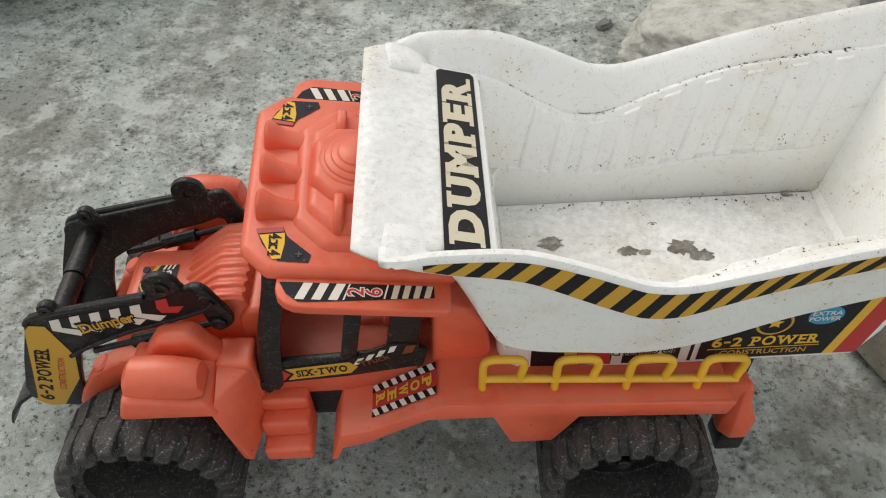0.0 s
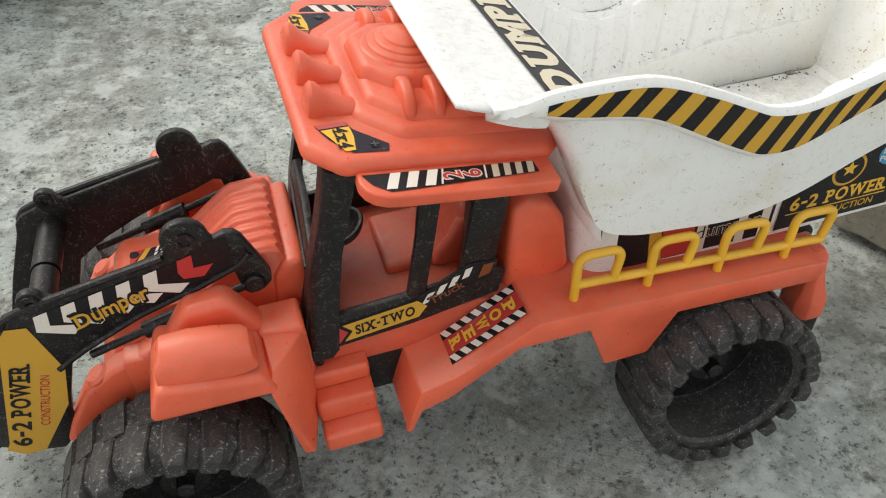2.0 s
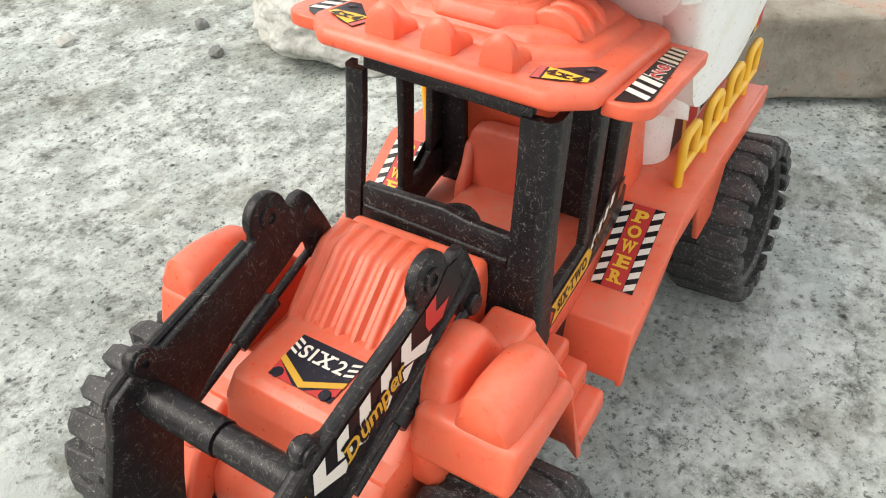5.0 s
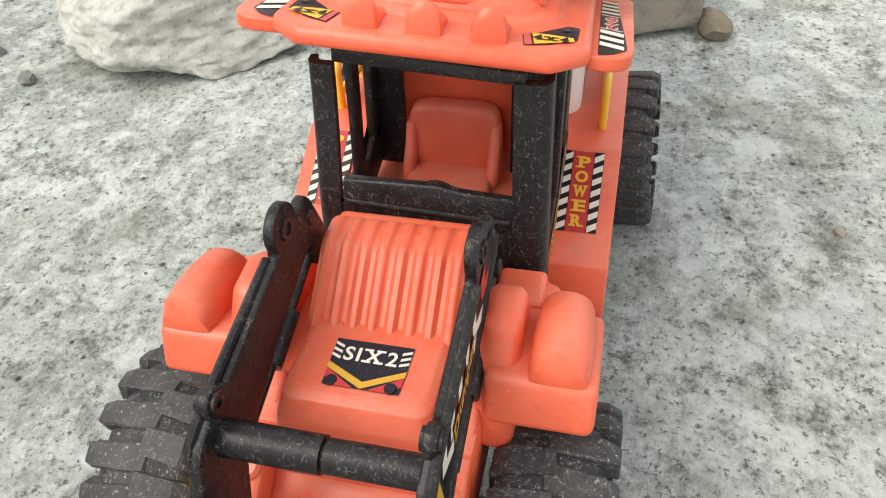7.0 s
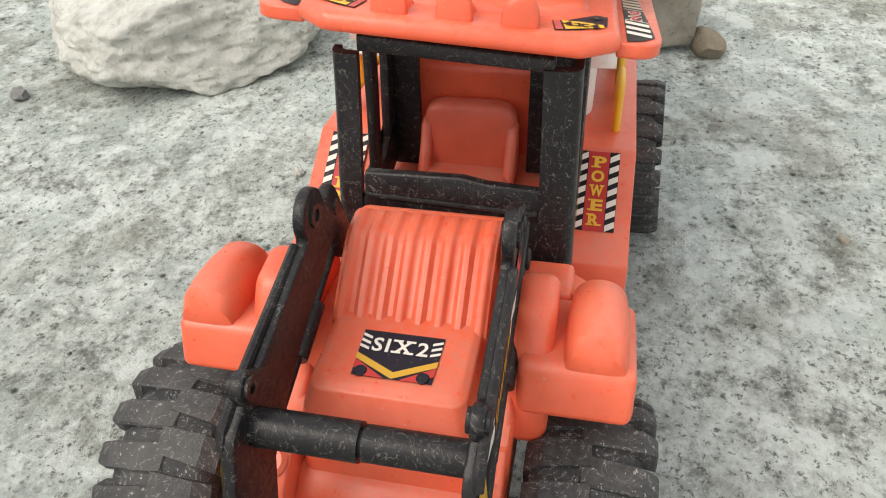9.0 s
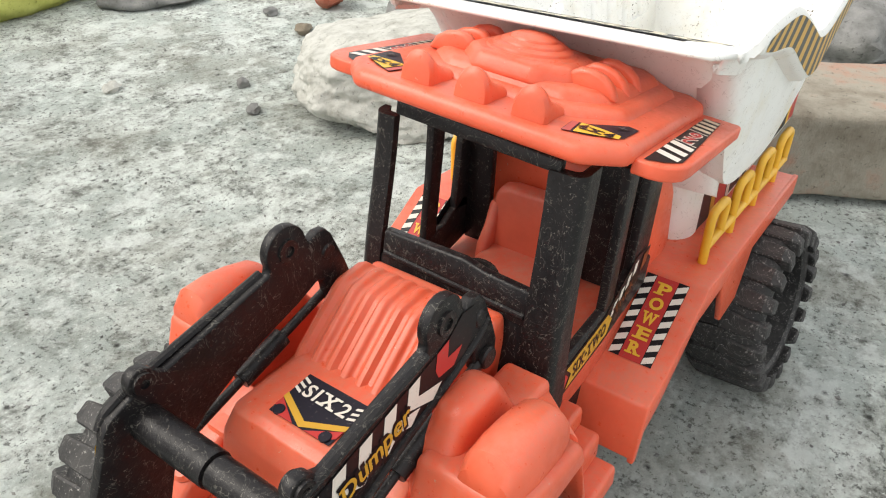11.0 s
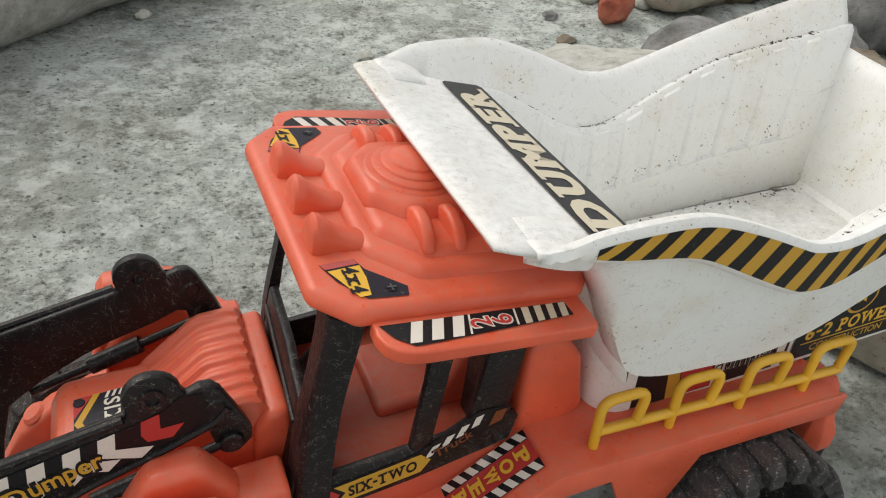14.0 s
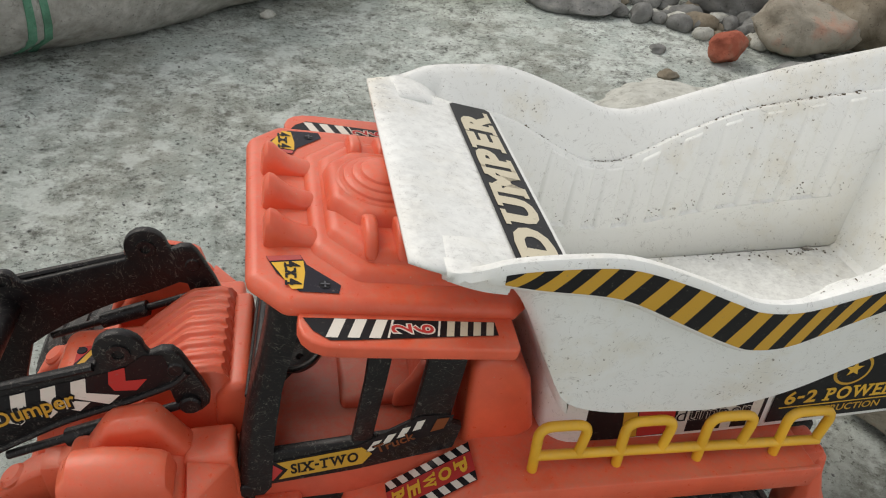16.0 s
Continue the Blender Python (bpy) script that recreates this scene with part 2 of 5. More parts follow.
def rounded(bm, width, segments=2, angle=30, geom=None):
    bm.normal_update()
    edges = [e for e in (geom or bm.edges) if len(e.link_faces) == 2 and e.calc_face_angle(0) > radians(angle)]
    bmesh.ops.bevel(bm, geom=edges, offset=width, segments=segments, profile=0.5, affect="EDGES", clamp_overlap=True)
    return bm


def rings(bm, loops, cap=True, closed=True):
    """Skins a row of loops of equal length."""
    rows = [[bm.verts.new(p) for p in loop] for loop in loops]
    n = len(rows[0])
    for a, b in zip(rows, rows[1:]):
        for i in range(n if closed else n - 1):
            j = (i + 1) % n
            bm.faces.new((a[i], a[j], b[j], b[i]))
    if cap and closed:
        bm.faces.new(rows[0][::-1])
        bm.faces.new(rows[-1])
    return rows


def prism(outline, y0, y1, bevel=0.8, bm=None, segments=2, skew=0.0):
    """An outline of (x, z) drawn out from y0 to y1."""
    own = bmesh.new()
    rings(own, [[(x, y0, z) for x, z in outline], [(x + skew, y1, z) for x, z in outline]])
    if bevel:
        rounded(own, bevel, segments)
    return joined(bm, own)


def joined(bm, own):
    if bm is None:
        return own
    me = bpy.data.meshes.new("joined")
    own.to_mesh(me)
    own.free()
    bm.from_mesh(me)
    bpy.data.meshes.remove(me)
    return bm


def slab(outline, z0, z1, bevel=0.8, bm=None, inset=0.0, segments=2):
    """An outline of (x, y) raised from z0 to z1; inset draws the top in towards its middle."""
    own = bmesh.new()
    cx, cy = sum(p[0] for p in outline) / len(outline), sum(p[1] for p in outline) / len(outline)
    def drawn(p):
        d = math.hypot(p[0] - cx, p[1] - cy) or 1
        return (p[0] - (p[0] - cx) / d * inset, p[1] - (p[1] - cy) / d * inset)
    rings(own, [[(x, y, z0) for x, y in outline], [(*drawn(p), z1) for p in outline]])
    if bevel:
        rounded(own, bevel, segments)
    return joined(bm, own)


def block(x0, x1, y0, y1, z0, z1, bevel=0.8, bm=None, inset=0.0, segments=2):
    return slab([(x0, y0), (x1, y0), (x1, y1), (x0, y1)], z0, z1, bevel, bm, inset, segments)


def disc(centre, axis, radius, thick, bm=None, segments=28, bevel=0.5, hole=0.0):
    own = bmesh.new()
    turn = Vector(axis).to_track_quat("Z", "Y").to_matrix()
    def ring(r, h):
        return [Vector(centre) + turn @ Vector((r * math.cos(a), r * math.sin(a), h)) for a in (2 * math.pi * i / segments for i in range(segments))]
    b = bevel
    if hole:
        loops = [ring(hole, -thick / 2), ring(radius, -thick / 2), ring(radius, thick / 2), ring(hole, thick / 2), ring(hole, -thick / 2)]
        rings(own, loops, cap=False)
        bmesh.ops.remove_doubles(own, verts=own.verts, dist=0.001)
    else:
        rings(own, [ring(radius - b, -thick / 2), ring(radius, -thick / 2 + b), ring(radius, thick / 2 - b), ring(radius - b, thick / 2)])
    return joined(bm, own)


def tube(path, radius, bm=None, segments=10):
    """A round bar along a path, with capped ends."""
    own = bmesh.new()
    pts = [Vector(p) for p in path]
    loops, side = [], None
    for i, p in enumerate(pts):
        way = (pts[min(i + 1, len(pts) - 1)] - pts[max(i - 1, 0)]).normalized()
        side = way.orthogonal().normalized() if side is None else (side - way * side.dot(way)).normalized()
        up = way.cross(side)
        loops.append([p + radius * (side * math.cos(a) + up * math.sin(a)) for a in (2 * math.pi * k / segments for k in range(segments))])
    rings(own, loops)
    return joined(bm, own)


def corner_path(points, radius, steps=5):
    """A polyline with its corners rounded."""
    pts = [Vector(p) for p in points]
    out = [pts[0]]
    for a, b, c in zip(pts, pts[1:], pts[2:]):
        r = min(radius, (a - b).length * 0.45, (c - b).length * 0.45)
        p, q = b + (a - b).normalized() * r, b + (c - b).normalized() * r
        out += [p.lerp(b, k / steps).lerp(b.lerp(q, k / steps), k / steps) for k in range(steps + 1)]
    return out + [pts[-1]]


def curve_at(x, knots):
    """A smooth curve through (x, value) knots."""
    if x <= knots[0][0]:
        return knots[0][1]
    for (a, va), (b, vb) in zip(knots, knots[1:]):
        if x <= b:
            k = (x - a) / (b - a)
            i = knots.index((a, va))
            before = knots[max(i - 1, 0)]
            after = knots[min(i + 2, len(knots) - 1)]
            ma = (vb - before[1]) / (b - before[0]) * (b - a)
            mb = (after[1] - va) / (after[0] - a) * (b - a)
            return (2 * k**3 - 3 * k**2 + 1) * va + (k**3 - 2 * k**2 + k) * ma + (-2 * k**3 + 3 * k**2) * vb + (k**3 - k**2) * mb
    return knots[-1][1]


def lettering(text, size, bold=0.0, squeeze=1.0):
    """Flat faces of a word in the built-in font, centred on the origin, as (vertices, faces)."""
    cu = bpy.data.curves.new("word", "FONT")
    cu.body, cu.size, cu.offset, cu.resolution_u = text, size, bold, 3
    cu.align_x, cu.align_y = "CENTER", "CENTER"
    ob = bpy.data.objects.new("word", cu)
    scene.collection.objects.link(ob)
    bpy.context.view_layer.update()
    me = ob.to_mesh()
    mid = 0.5 * (max(v.co.y for v in me.vertices) + min(v.co.y for v in me.vertices))
    verts = [(v.co.x * squeeze, v.co.y - mid) for v in me.vertices]
    faces = [tuple(p.vertices) for p in me.polygons]
    ob.to_mesh_clear()
    bpy.data.objects.remove(ob)
    bpy.data.curves.remove(cu)
    return verts, faces


# where the feet of a slab letter sit: share of its width, then top, bottom or both
SLABS = {"D": ((0.14, 2),), "U": ((0.15, 1), (0.85, 1)), "M": ((0.12, 2), (0.88, 2)), "P": ((0.16, 2),), "E": ((0.16, 2),), "R": ((0.15, 2), (0.86, 0)),
         "W": ((0.12, 1), (0.88, 1)), "I": ((0.5, 2),), "X": ((0.16, 2), (0.84, 2)), "T": ((0.5, 0),), "x": ((0.15, 2), (0.85, 2)), "4": ((0.7, 0),)}


def slab_word(text, wide, high, bold=0.05, gap=0.06, foot=0.11):
    """A word in heavy slab letters fitted to a width and a cap height, as shapes (letters, then feet)."""
    lv, lf, sv, sf = [], [], [], []
    at = 0.0
    for ch in text:
        v, f = lettering(ch, 1.0, bold)
        xs, ys = [p[0] for p in v], [p[1] for p in v]
        x0, w = min(xs), max(xs) - min(xs)
        drop = {"p": -0.19, "u": -0.09, "m": -0.09, "e": -0.09, "r": -0.09, "x": -0.09}.get(ch, 0.0)
        lf += [tuple(i + len(lv) for i in q) for q in f]
        lv += [(p[0] - x0 + at, p[1] + drop) for p in v]
        lo, hi = min(ys) + drop, max(ys) + drop
        for share, where in SLABS.get(ch, ()):
            for z, use in ((lo, where != 1), (hi - foot, where > 0)):
                if use:
                    half = 0.5 * w if ch == "I" else 0.2 if ch not in "Mm" else 0.15
                    c = at + share * w
                    sf.append(tuple(range(len(sv), len(sv) + 4)))
                    sv += [(c - half, z), (c + half, z), (c + half, z + foot), (c - half, z + foot)]
        at += w + gap + (0.05 if ch in SLABS else 0.0)
    every = lv + sv
    x0, x1 = min(p[0] for p in every), max(p[0] for p in every)
    tall = 0.76
    fit = lambda q: [((x - 0.5 * (x0 + x1)) * wide / (x1 - x0), y * high / tall) for x, y in q]
    return [(fit(lv), lf)] + ([(fit(sv), sf)] if sv else [])


def sticker(name, place, shapes, parent, label, lift=0.25):
    """A printed label: shapes of (outline or word, ink, layer) in its own flat (u, v), laid out by place(u, v, height)."""
    bm = bmesh.new()
    inks = []
    for shape, ink, layer in shapes:
        if ink not in inks:
            inks.append(ink)
        verts, faces = shape if isinstance(shape, tuple) else (shape, [tuple(range(len(shape)))])
        vs = [bm.verts.new(place(u, v, lift + 0.12 * layer)) for u, v in verts]
        for f in faces:
            try:
                bm.faces.new([vs[i] for i in f]).material_index = inks.index(ink)
            except ValueError:
                pass
    bmesh.ops.remove_doubles(bm, verts=bm.verts, dist=0.004)
    me = bpy.data.meshes.new(name)
    bm.to_mesh(me)
    bm.free()
    me.transform(Matrix.Scale(MM, 4))
    for ink in inks:
        me.materials.append(ink)
    ob = new(name, me)
    ob.parent = parent
    return tagged(ob, label)


def flat(origin, u, v):
    """A placing of a sticker's (u, v) on a flat face."""
    o, u, v = Vector(origin), Vector(u).normalized(), Vector(v).normalized()
    n = u.cross(v)
    return lambda a, b, h: o + u * a + v * b + n * h


def rect(x0, x1, y0, y1):
    return [(x0, y0), (x1, y0), (x1, y1), (x0, y1)]


def moved(word, dx, dy, turn=0.0):
    c, s = math.cos(radians(turn)), math.sin(radians(turn))
    return [(c * x - s * y + dx, s * x + c * y + dy) for x, y in word[0]], word[1]


def bars(x0, x1, y0, y1, count, slant, fill=0.5):
    """Slanting bars in a rectangle."""
    step = (x1 - x0) / count
    out = []
    for i in range(count):
        a = x0 + i * step
        p = [(a, y0), (a + step * fill, y0), (a + step * fill + slant, y1), (a + slant, y1)]
        out.append([(min(max(x, x0), x1), y) for x, y in p])
    return out

# ---- ground ----
def soft_ramp(v, width):
    return width * math.log1p(math.exp(max(min(v / width, 40), -40)))


def ground_height(x, y):
    """Height of the worn concrete, in metres."""
    h = 0.085 * soft_ramp(-x - 0.03, 0.03) + 0.05 * soft_ramp(y - 0.28, 0.05)
    h = h / (1 + 2.0 * max(h, 0))
    near = 1.0 if abs(x) + abs(y) < 0.6 else 0.6
    h += near * 0.0016 * noise.noise((x * 14, y * 14, 0.3)) + 0.0012 * noise.noise((x * 45, y * 45, 2.1)) + 0.0006 * noise.noise((x * 130, y * 130, 4.2))
    return h


def ground_sheet():
    steps = [-60, -20, -8, -4, -2.4, -1.6, -1.2, -1.0]
    inner = [-0.9 + 0.0056 * i for i in range(322)]
    xs = steps + inner + [1.0, 1.2, 1.6, 2.4, 4, 8, 20, 60]
    verts = [(x, y, ground_height(x, y) if abs(x) < 1.5 and abs(y) < 1.5 else ground_height(max(-1.5, min(1.5, x)), max(-1.5, min(1.5, y)))) for y in xs for x in xs]
    n = len(xs)
    faces = [(j * n + i, j * n + i + 1, (j + 1) * n + i + 1, (j + 1) * n + i) for j in range(n - 1) for i in range(n - 1)]
    me = bpy.data.meshes.new("ground")
    me.from_pydata(verts, [], faces)
    me.materials.append(CONCRETE)
    for p in me.polygons:
        p.use_smooth = True
    return tagged(new("ground", me), "rough grey weathered concrete slab with dark stains and pits", "ground", kind="structure")


ground = ground_sheet()

# ---- the toy truck; its front points to -x, millimetres ----
truck = new("toy_dump_truck")
tagged(truck, "dusty orange plastic toy dump truck with white tipper, black loader", "toy truck")


def deck_z(x):
    return 84.5 - 0.075 * (x - 3)


STEPS = ((46, 54, 55.0), (54, 63.5, 49.0), (63.5, 70.5, 43.0))


def chassis():
    # deck with its skirt, one each side mirrored in the outline
    for side in (-1, 1):
        bm = bmesh.new()
        y = 57 * side
        skirt = [(-42.5, 48), (-40, 48), (-36.5, 57), (-27, 60), (-3, 75), (21, 74.5), (28, 55), (44, 55), (53, 72), (108, 68.5), (110, 76.6), (55, 80.6), (3, 84.5), (-24, 69.6), (-36.5, 66.6)]
        prism(skirt, y, y - 2.2 * side, 0.7, bm)
        part("side_skirt", bm, ORANGE, truck)
    bm = prism([(-42.2, 49), (-40, 49), (-35, 62.5), (-24, 66), (3, 81.2), (109, 73.5), (109, 76.6), (3, 84.6), (-24, 69.7), (-36.6, 66.6)], -56.8, 56.8, 1.3, segments=3)
    part("deck", bm, ORANGE, truck)
    bm = block(-78, 24, -36, 36, 48, 79, 1.0)
    block(24, 118, -33, 33, 46, 72, 1.0, bm)
    part("chassis_frame", bm, BLACK, truck, "black plastic underframe")
    # cab bulkhead behind the seat, and body sides beside the step
    bm = prism([(-1, 80), (14, 80), (22, 85), (19, 106), (14, 114), (6, 117), (1, 114)], -36.5, 32, 2.6, segments=4)
    part("bulkhead", bm, ORANGE, truck)
    bm = block(-77, 2, -37, 34, 66, 80, 1.2)
    part("cab_floor", bm, SEAT_RED, truck)
    for side in (-1, 1):
        for z0, z1, y in STEPS:
            bm = block(-68.5, -49.5, min(36 * side, y * side), max(36 * side, y * side), z0, z1, 1.6, segments=3)
            part("step", bm, ORANGE, truck)
    # tail boxes
    for side in (-1, 1):
        bm = bmesh.new()
        loops = []
        for z, x0, x1, ya, yb in ((37, 114.5, 127.5, 36, 50), (38, 113.8, 128.4, 35, 51), (45, 113.8, 128.4, 35, 51), (49, 115.6, 126.6, 37, 49.4), (58, 117.2, 124.0, 39, 47.4), (66, 118.0, 123.0, 40, 46.6), (67.6, 119.0, 122.0, 41.4, 45.2)):
            c = 0.28 * (x1 - x0)
            loops.append([(px, py * side, z) for px, py in ((x0 + c, ya), (x1 - c, ya), (x1, ya + c), (x1, yb - c), (x1 - c, yb), (x0 + c, yb), (x0, yb - c), (x0, ya + c))])
        rings(bm, loops)
        rounded(bm, 0.7, 2, 25)
        part("tail_box", bm, ORANGE, truck)
        part("tail_foot", block(115.5, 126.5, *sorted((37 * side, 49 * side)), 24, 37.5, 1.2), BLACK, truck)
        part("tail_bracket", block(106, 121, *sorted((34 * side, 46 * side)), 56, 70, 1.4), ORANGE, truck)
    bm = block(108, 128, -31, 31, 38, 66, 1.5)
    part("rear_beam", bm, BLACK, truck)


def front_body():
    # hood pressed into soft ribs, and the rounded nose
    run = [(-67.0, 96.0), (-67.4, 104.2), (-68.6, 106.4), (-71.0, 107.4), (-79.0, 107.2), (-81.0, 106.4), (-88, 101.2), (-95.6, 95.4), (-98.0, 93.2), (-98.4, 88)]
    bm = bmesh.new()
    rows = []
    for k in range(101):
        y = -21.3 + 40.3 * k / 100
        p = (k / 12.5) % 1.0
        lift = 1.15 * min(1.0, max(0.0, (0.5 - abs(p - 0.5)) * 5.0 - 0.7)) if 0 < k < 100 else -0.6
        rise = lift
        rows.append([(x - 0.55 * rise, y, z + 0.85 * rise) if 0 < i < len(run) - 1 else (x, y, z) for i, (x, z) in enumerate(run)])
    rows = [[(x, y, 76.0) for x, y, z in rows[0]]] + rows + [[(x, y, 76.0) for x, y, z in rows[-1]]]
    rings(bm, rows, cap=False, closed=False)
    part("hood", bm, ORANGE, truck, "ribbed orange plastic hood", smooth=38)
    bm = prism([(-74, 70), (-72, 98), (-67.5, 103.6), (-61.8, 103.6), (-61, 70)], -24.0, 20.0, 2.2, segments=4)
    part("hood_cowl", bm, ORANGE, truck)
    bm = bmesh.new()
    loops = []
    for z, x0, x1, ya, yb in ((62, -128.5, -92, -23.5, 21.0), (78, -126.0, -92, -22.6, 20.2), (88.5, -123.6, -92, -21.6, 19.2), (94.0, -120.6, -92, -20.0, 17.6), (94.9, -118.0, -93, -18.0, 15.6)):
        r = 3.6
        loop = []
        for cx, cy, a0 in ((x1 - r, yb - r, 0), (x0 + r, yb - r, 90), (x0 + r, ya + r, 180), (x1 - r, ya + r, 270)):
            loop += [(cx + r * math.cos(radians(a0 + 18 * i)), cy + r * math.sin(radians(a0 + 18 * i)), z) for i in range(6)]
        loops.append(loop)
    rings(bm, loops)
    rounded(bm, 1.8, 4, 14, [e for e in bm.edges if all(v.co.z > 80 for v in e.verts)])
    nose = part("nose", bm, ORANGE, truck, smooth=60)
    bm = prism([(-118, 46), (-118, 70), (-127, 71), (-134, 66), (-136, 58), (-135, 48)], -24, 22, 3.0, segments=3)
    part("bumper", bm, ORANGE, truck)
    bm = block(-122, -66, -30, 28, 56, 84, 1.5)
    part("front_body", bm, ORANGE, truck)
    # front wings, each with its lamp hump, inner tower and mudflap
    for side in (-1, 1):
        def yy(a):
            return a * side
        bm = prism([(-113.5, 85), (-108.5, 98), (-80, 92.5), (-77, 84)], yy(57 if side < 0 else 55.5), yy(30), 2.4, segments=4)
        wing = part("front_wing", bm, ORANGE, truck)
        bm = prism([(-113, 72), (-110, 90), (-98.5, 105.6), (-85.5, 106.6), (-77.5, 92), (-73, 76)], yy(37.8), yy(27.6), 3.4, segments=4)
        part("wing_tower", bm, ORANGE, wing)
        bm = bmesh.new()
        for p in ((-80, 57, 84.5), (-80, 54, 84.5), (-75.5, 57.5, 53), (-72, 57.5, 52), (-66.5, 39, 58), (-66.5, 39, 90), (-79, 40, 93), (-78, 54, 91)):
            bm.verts.new((p[0], yy(p[1]), p[2]))
        bmesh.ops.convex_hull(bm, input=bm.verts)
        rounded(bm, 0.8, 2, 25)
        part("mudflap", bm, ORANGE, wing)
        bm = block(-80.5, -66, min(yy(41), yy(27)), max(yy(41), yy(27)), 62, 93, 1.8, inset=0.6, segments=3)
        part("cowl", bm, ORANGE, wing)
        bm = prism([(-108, 88), (-117, 84), (-126, 81), (-136, 74), (-144, 62), (-148, 54), (-143, 52), (-131, 60), (-122, 66), (-108, 70)], yy(29.5), yy(21), 1.6, segments=3)
        disc((-131, yy(25.5), 77.4), (-0.5, 0, 1), 4, 3, bm, bevel=1.0)
        part("front_apron", bm, ORANGE, wing)
        bm = bmesh.new()
        loops = []
        for k, (x, w, h) in enumerate(((-108.2, 5.6, 3.0), (-107.8, 6.8, 9.0), (-105, 7.4, 12.6), (-98, 7.6, 12.8), (-91, 7.4, 11.6), (-84, 6.8, 9.6), (-82, 6.2, 8.0), (-81, 5.2, 3.0))):
            loops.append([(x, yy(47.5) + w * math.cos(a) , 94 + h * max(0, math.sin(a)) ** 0.6) for a in (math.pi * i / 12 for i in range(13))])
        rings(bm, loops, cap=False, closed=False)
        for loop in (0, -1):
            bm.faces.new([bm.verts.new(p) for p in loops[loop]])
        bmesh.ops.remove_doubles(bm, verts=bm.verts, dist=0.01)
        part("headlamp_hump", bm, ORANGE, wing)
    return nose


LUGS = {}


def lug_mesh(half, side):
    """One tread block of the outer (0) or inner (1) row."""
    if (half, side) not in LUGS:
        bm = bmesh.new()
        d0, d1 = ((-2.8, 14.5), (12.0, 27.0))[half]
        loops = []
        for d, tw, r, w in ((d0, 0.0, 33.0 if half == 0 else 34.5, 0.075), (d0 + 3.5 if half == 0 else d0, 0.0, 34.6, 0.095), (d1 - 4, -0.03 if half == 0 else 0.03, 34.5, 0.11), (d1, -0.05 if half == 0 else 0.05, 34.3 if half == 0 else 32.0, 0.115)):
            loops.append([(rr * math.cos(aa), side * -d, rr * math.sin(aa)) for rr, aa in ((r - 6, tw - w * 1.3), (r, tw - w), (r, tw + w), (r - 6, tw + w * 1.3))])
        rings(bm, loops)
        rounded(bm, 0.5, 1)
        me = bpy.data.meshes.new("lug")
        bmesh.ops.recalc_face_normals(bm, faces=bm.faces)
        bm.to_mesh(me)
        bm.free()
        me.transform(Matrix.Scale(MM, 4))
        me.materials.append(RUBBER)
        LUGS[half, side] = me
    return LUGS[half, side]


def wheel(x, y, z, side, camber, toe):
    """A hollow chunky tyre; side is the way its open face looks."""
    bm = bmesh.new()
    # (radius, offset from the outer face inwards)
    profile = [(24.6, 1.5), (25.6, 0.2), (28, 0), (31, 1.0), (33.0, 3.5), (33.5, 7), (33.6, 14), (33.5, 22), (31.8, 25), (28, 27), (20, 27), (20, 25), (25.0, 23), (25.0, 5)]
    n = 60
    rows = [[(r * math.cos(a), side * -d, r * math.sin(a)) for r, d in profile] for a in (2 * math.pi * i / n for i in range(n))]
    rings(bm, rows + [rows[0]], cap=False)
    bmesh.ops.remove_doubles(bm, verts=bm.verts, dist=0.01)
    own = part("wheel", bm, RUBBER, truck, "hollow black rubber tyre with chunky dusty lugs")
    own.matrix_basis = pose(x * MM, y * MM, z * MM, camber * side, 0, toe * side) @ Matrix.Scale(1.045 if x < 0 else 1.0, 4)
    start = random.uniform(0, 20)
    count = 20
    for i in range(count):
        for half in (0, 1):
            block_ob = new("lug", lug_mesh(half, side))
            block_ob.parent = own
            block_ob.rotation_euler = (0, radians(start + 360 * (i + 0.5 * half) / count), 0)
    bm = disc((0, side * -24.5, 0), (0, 1, 0), 25, 3, bevel=0.6)
    disc((0, side * -20, 0), (0, 1, 0), 8, 9, bm)
    disc((0, side * -14, 0), (0, 1, 0), 3, 6, bm)
    part("hub", bm, BLACK, own)
    return own


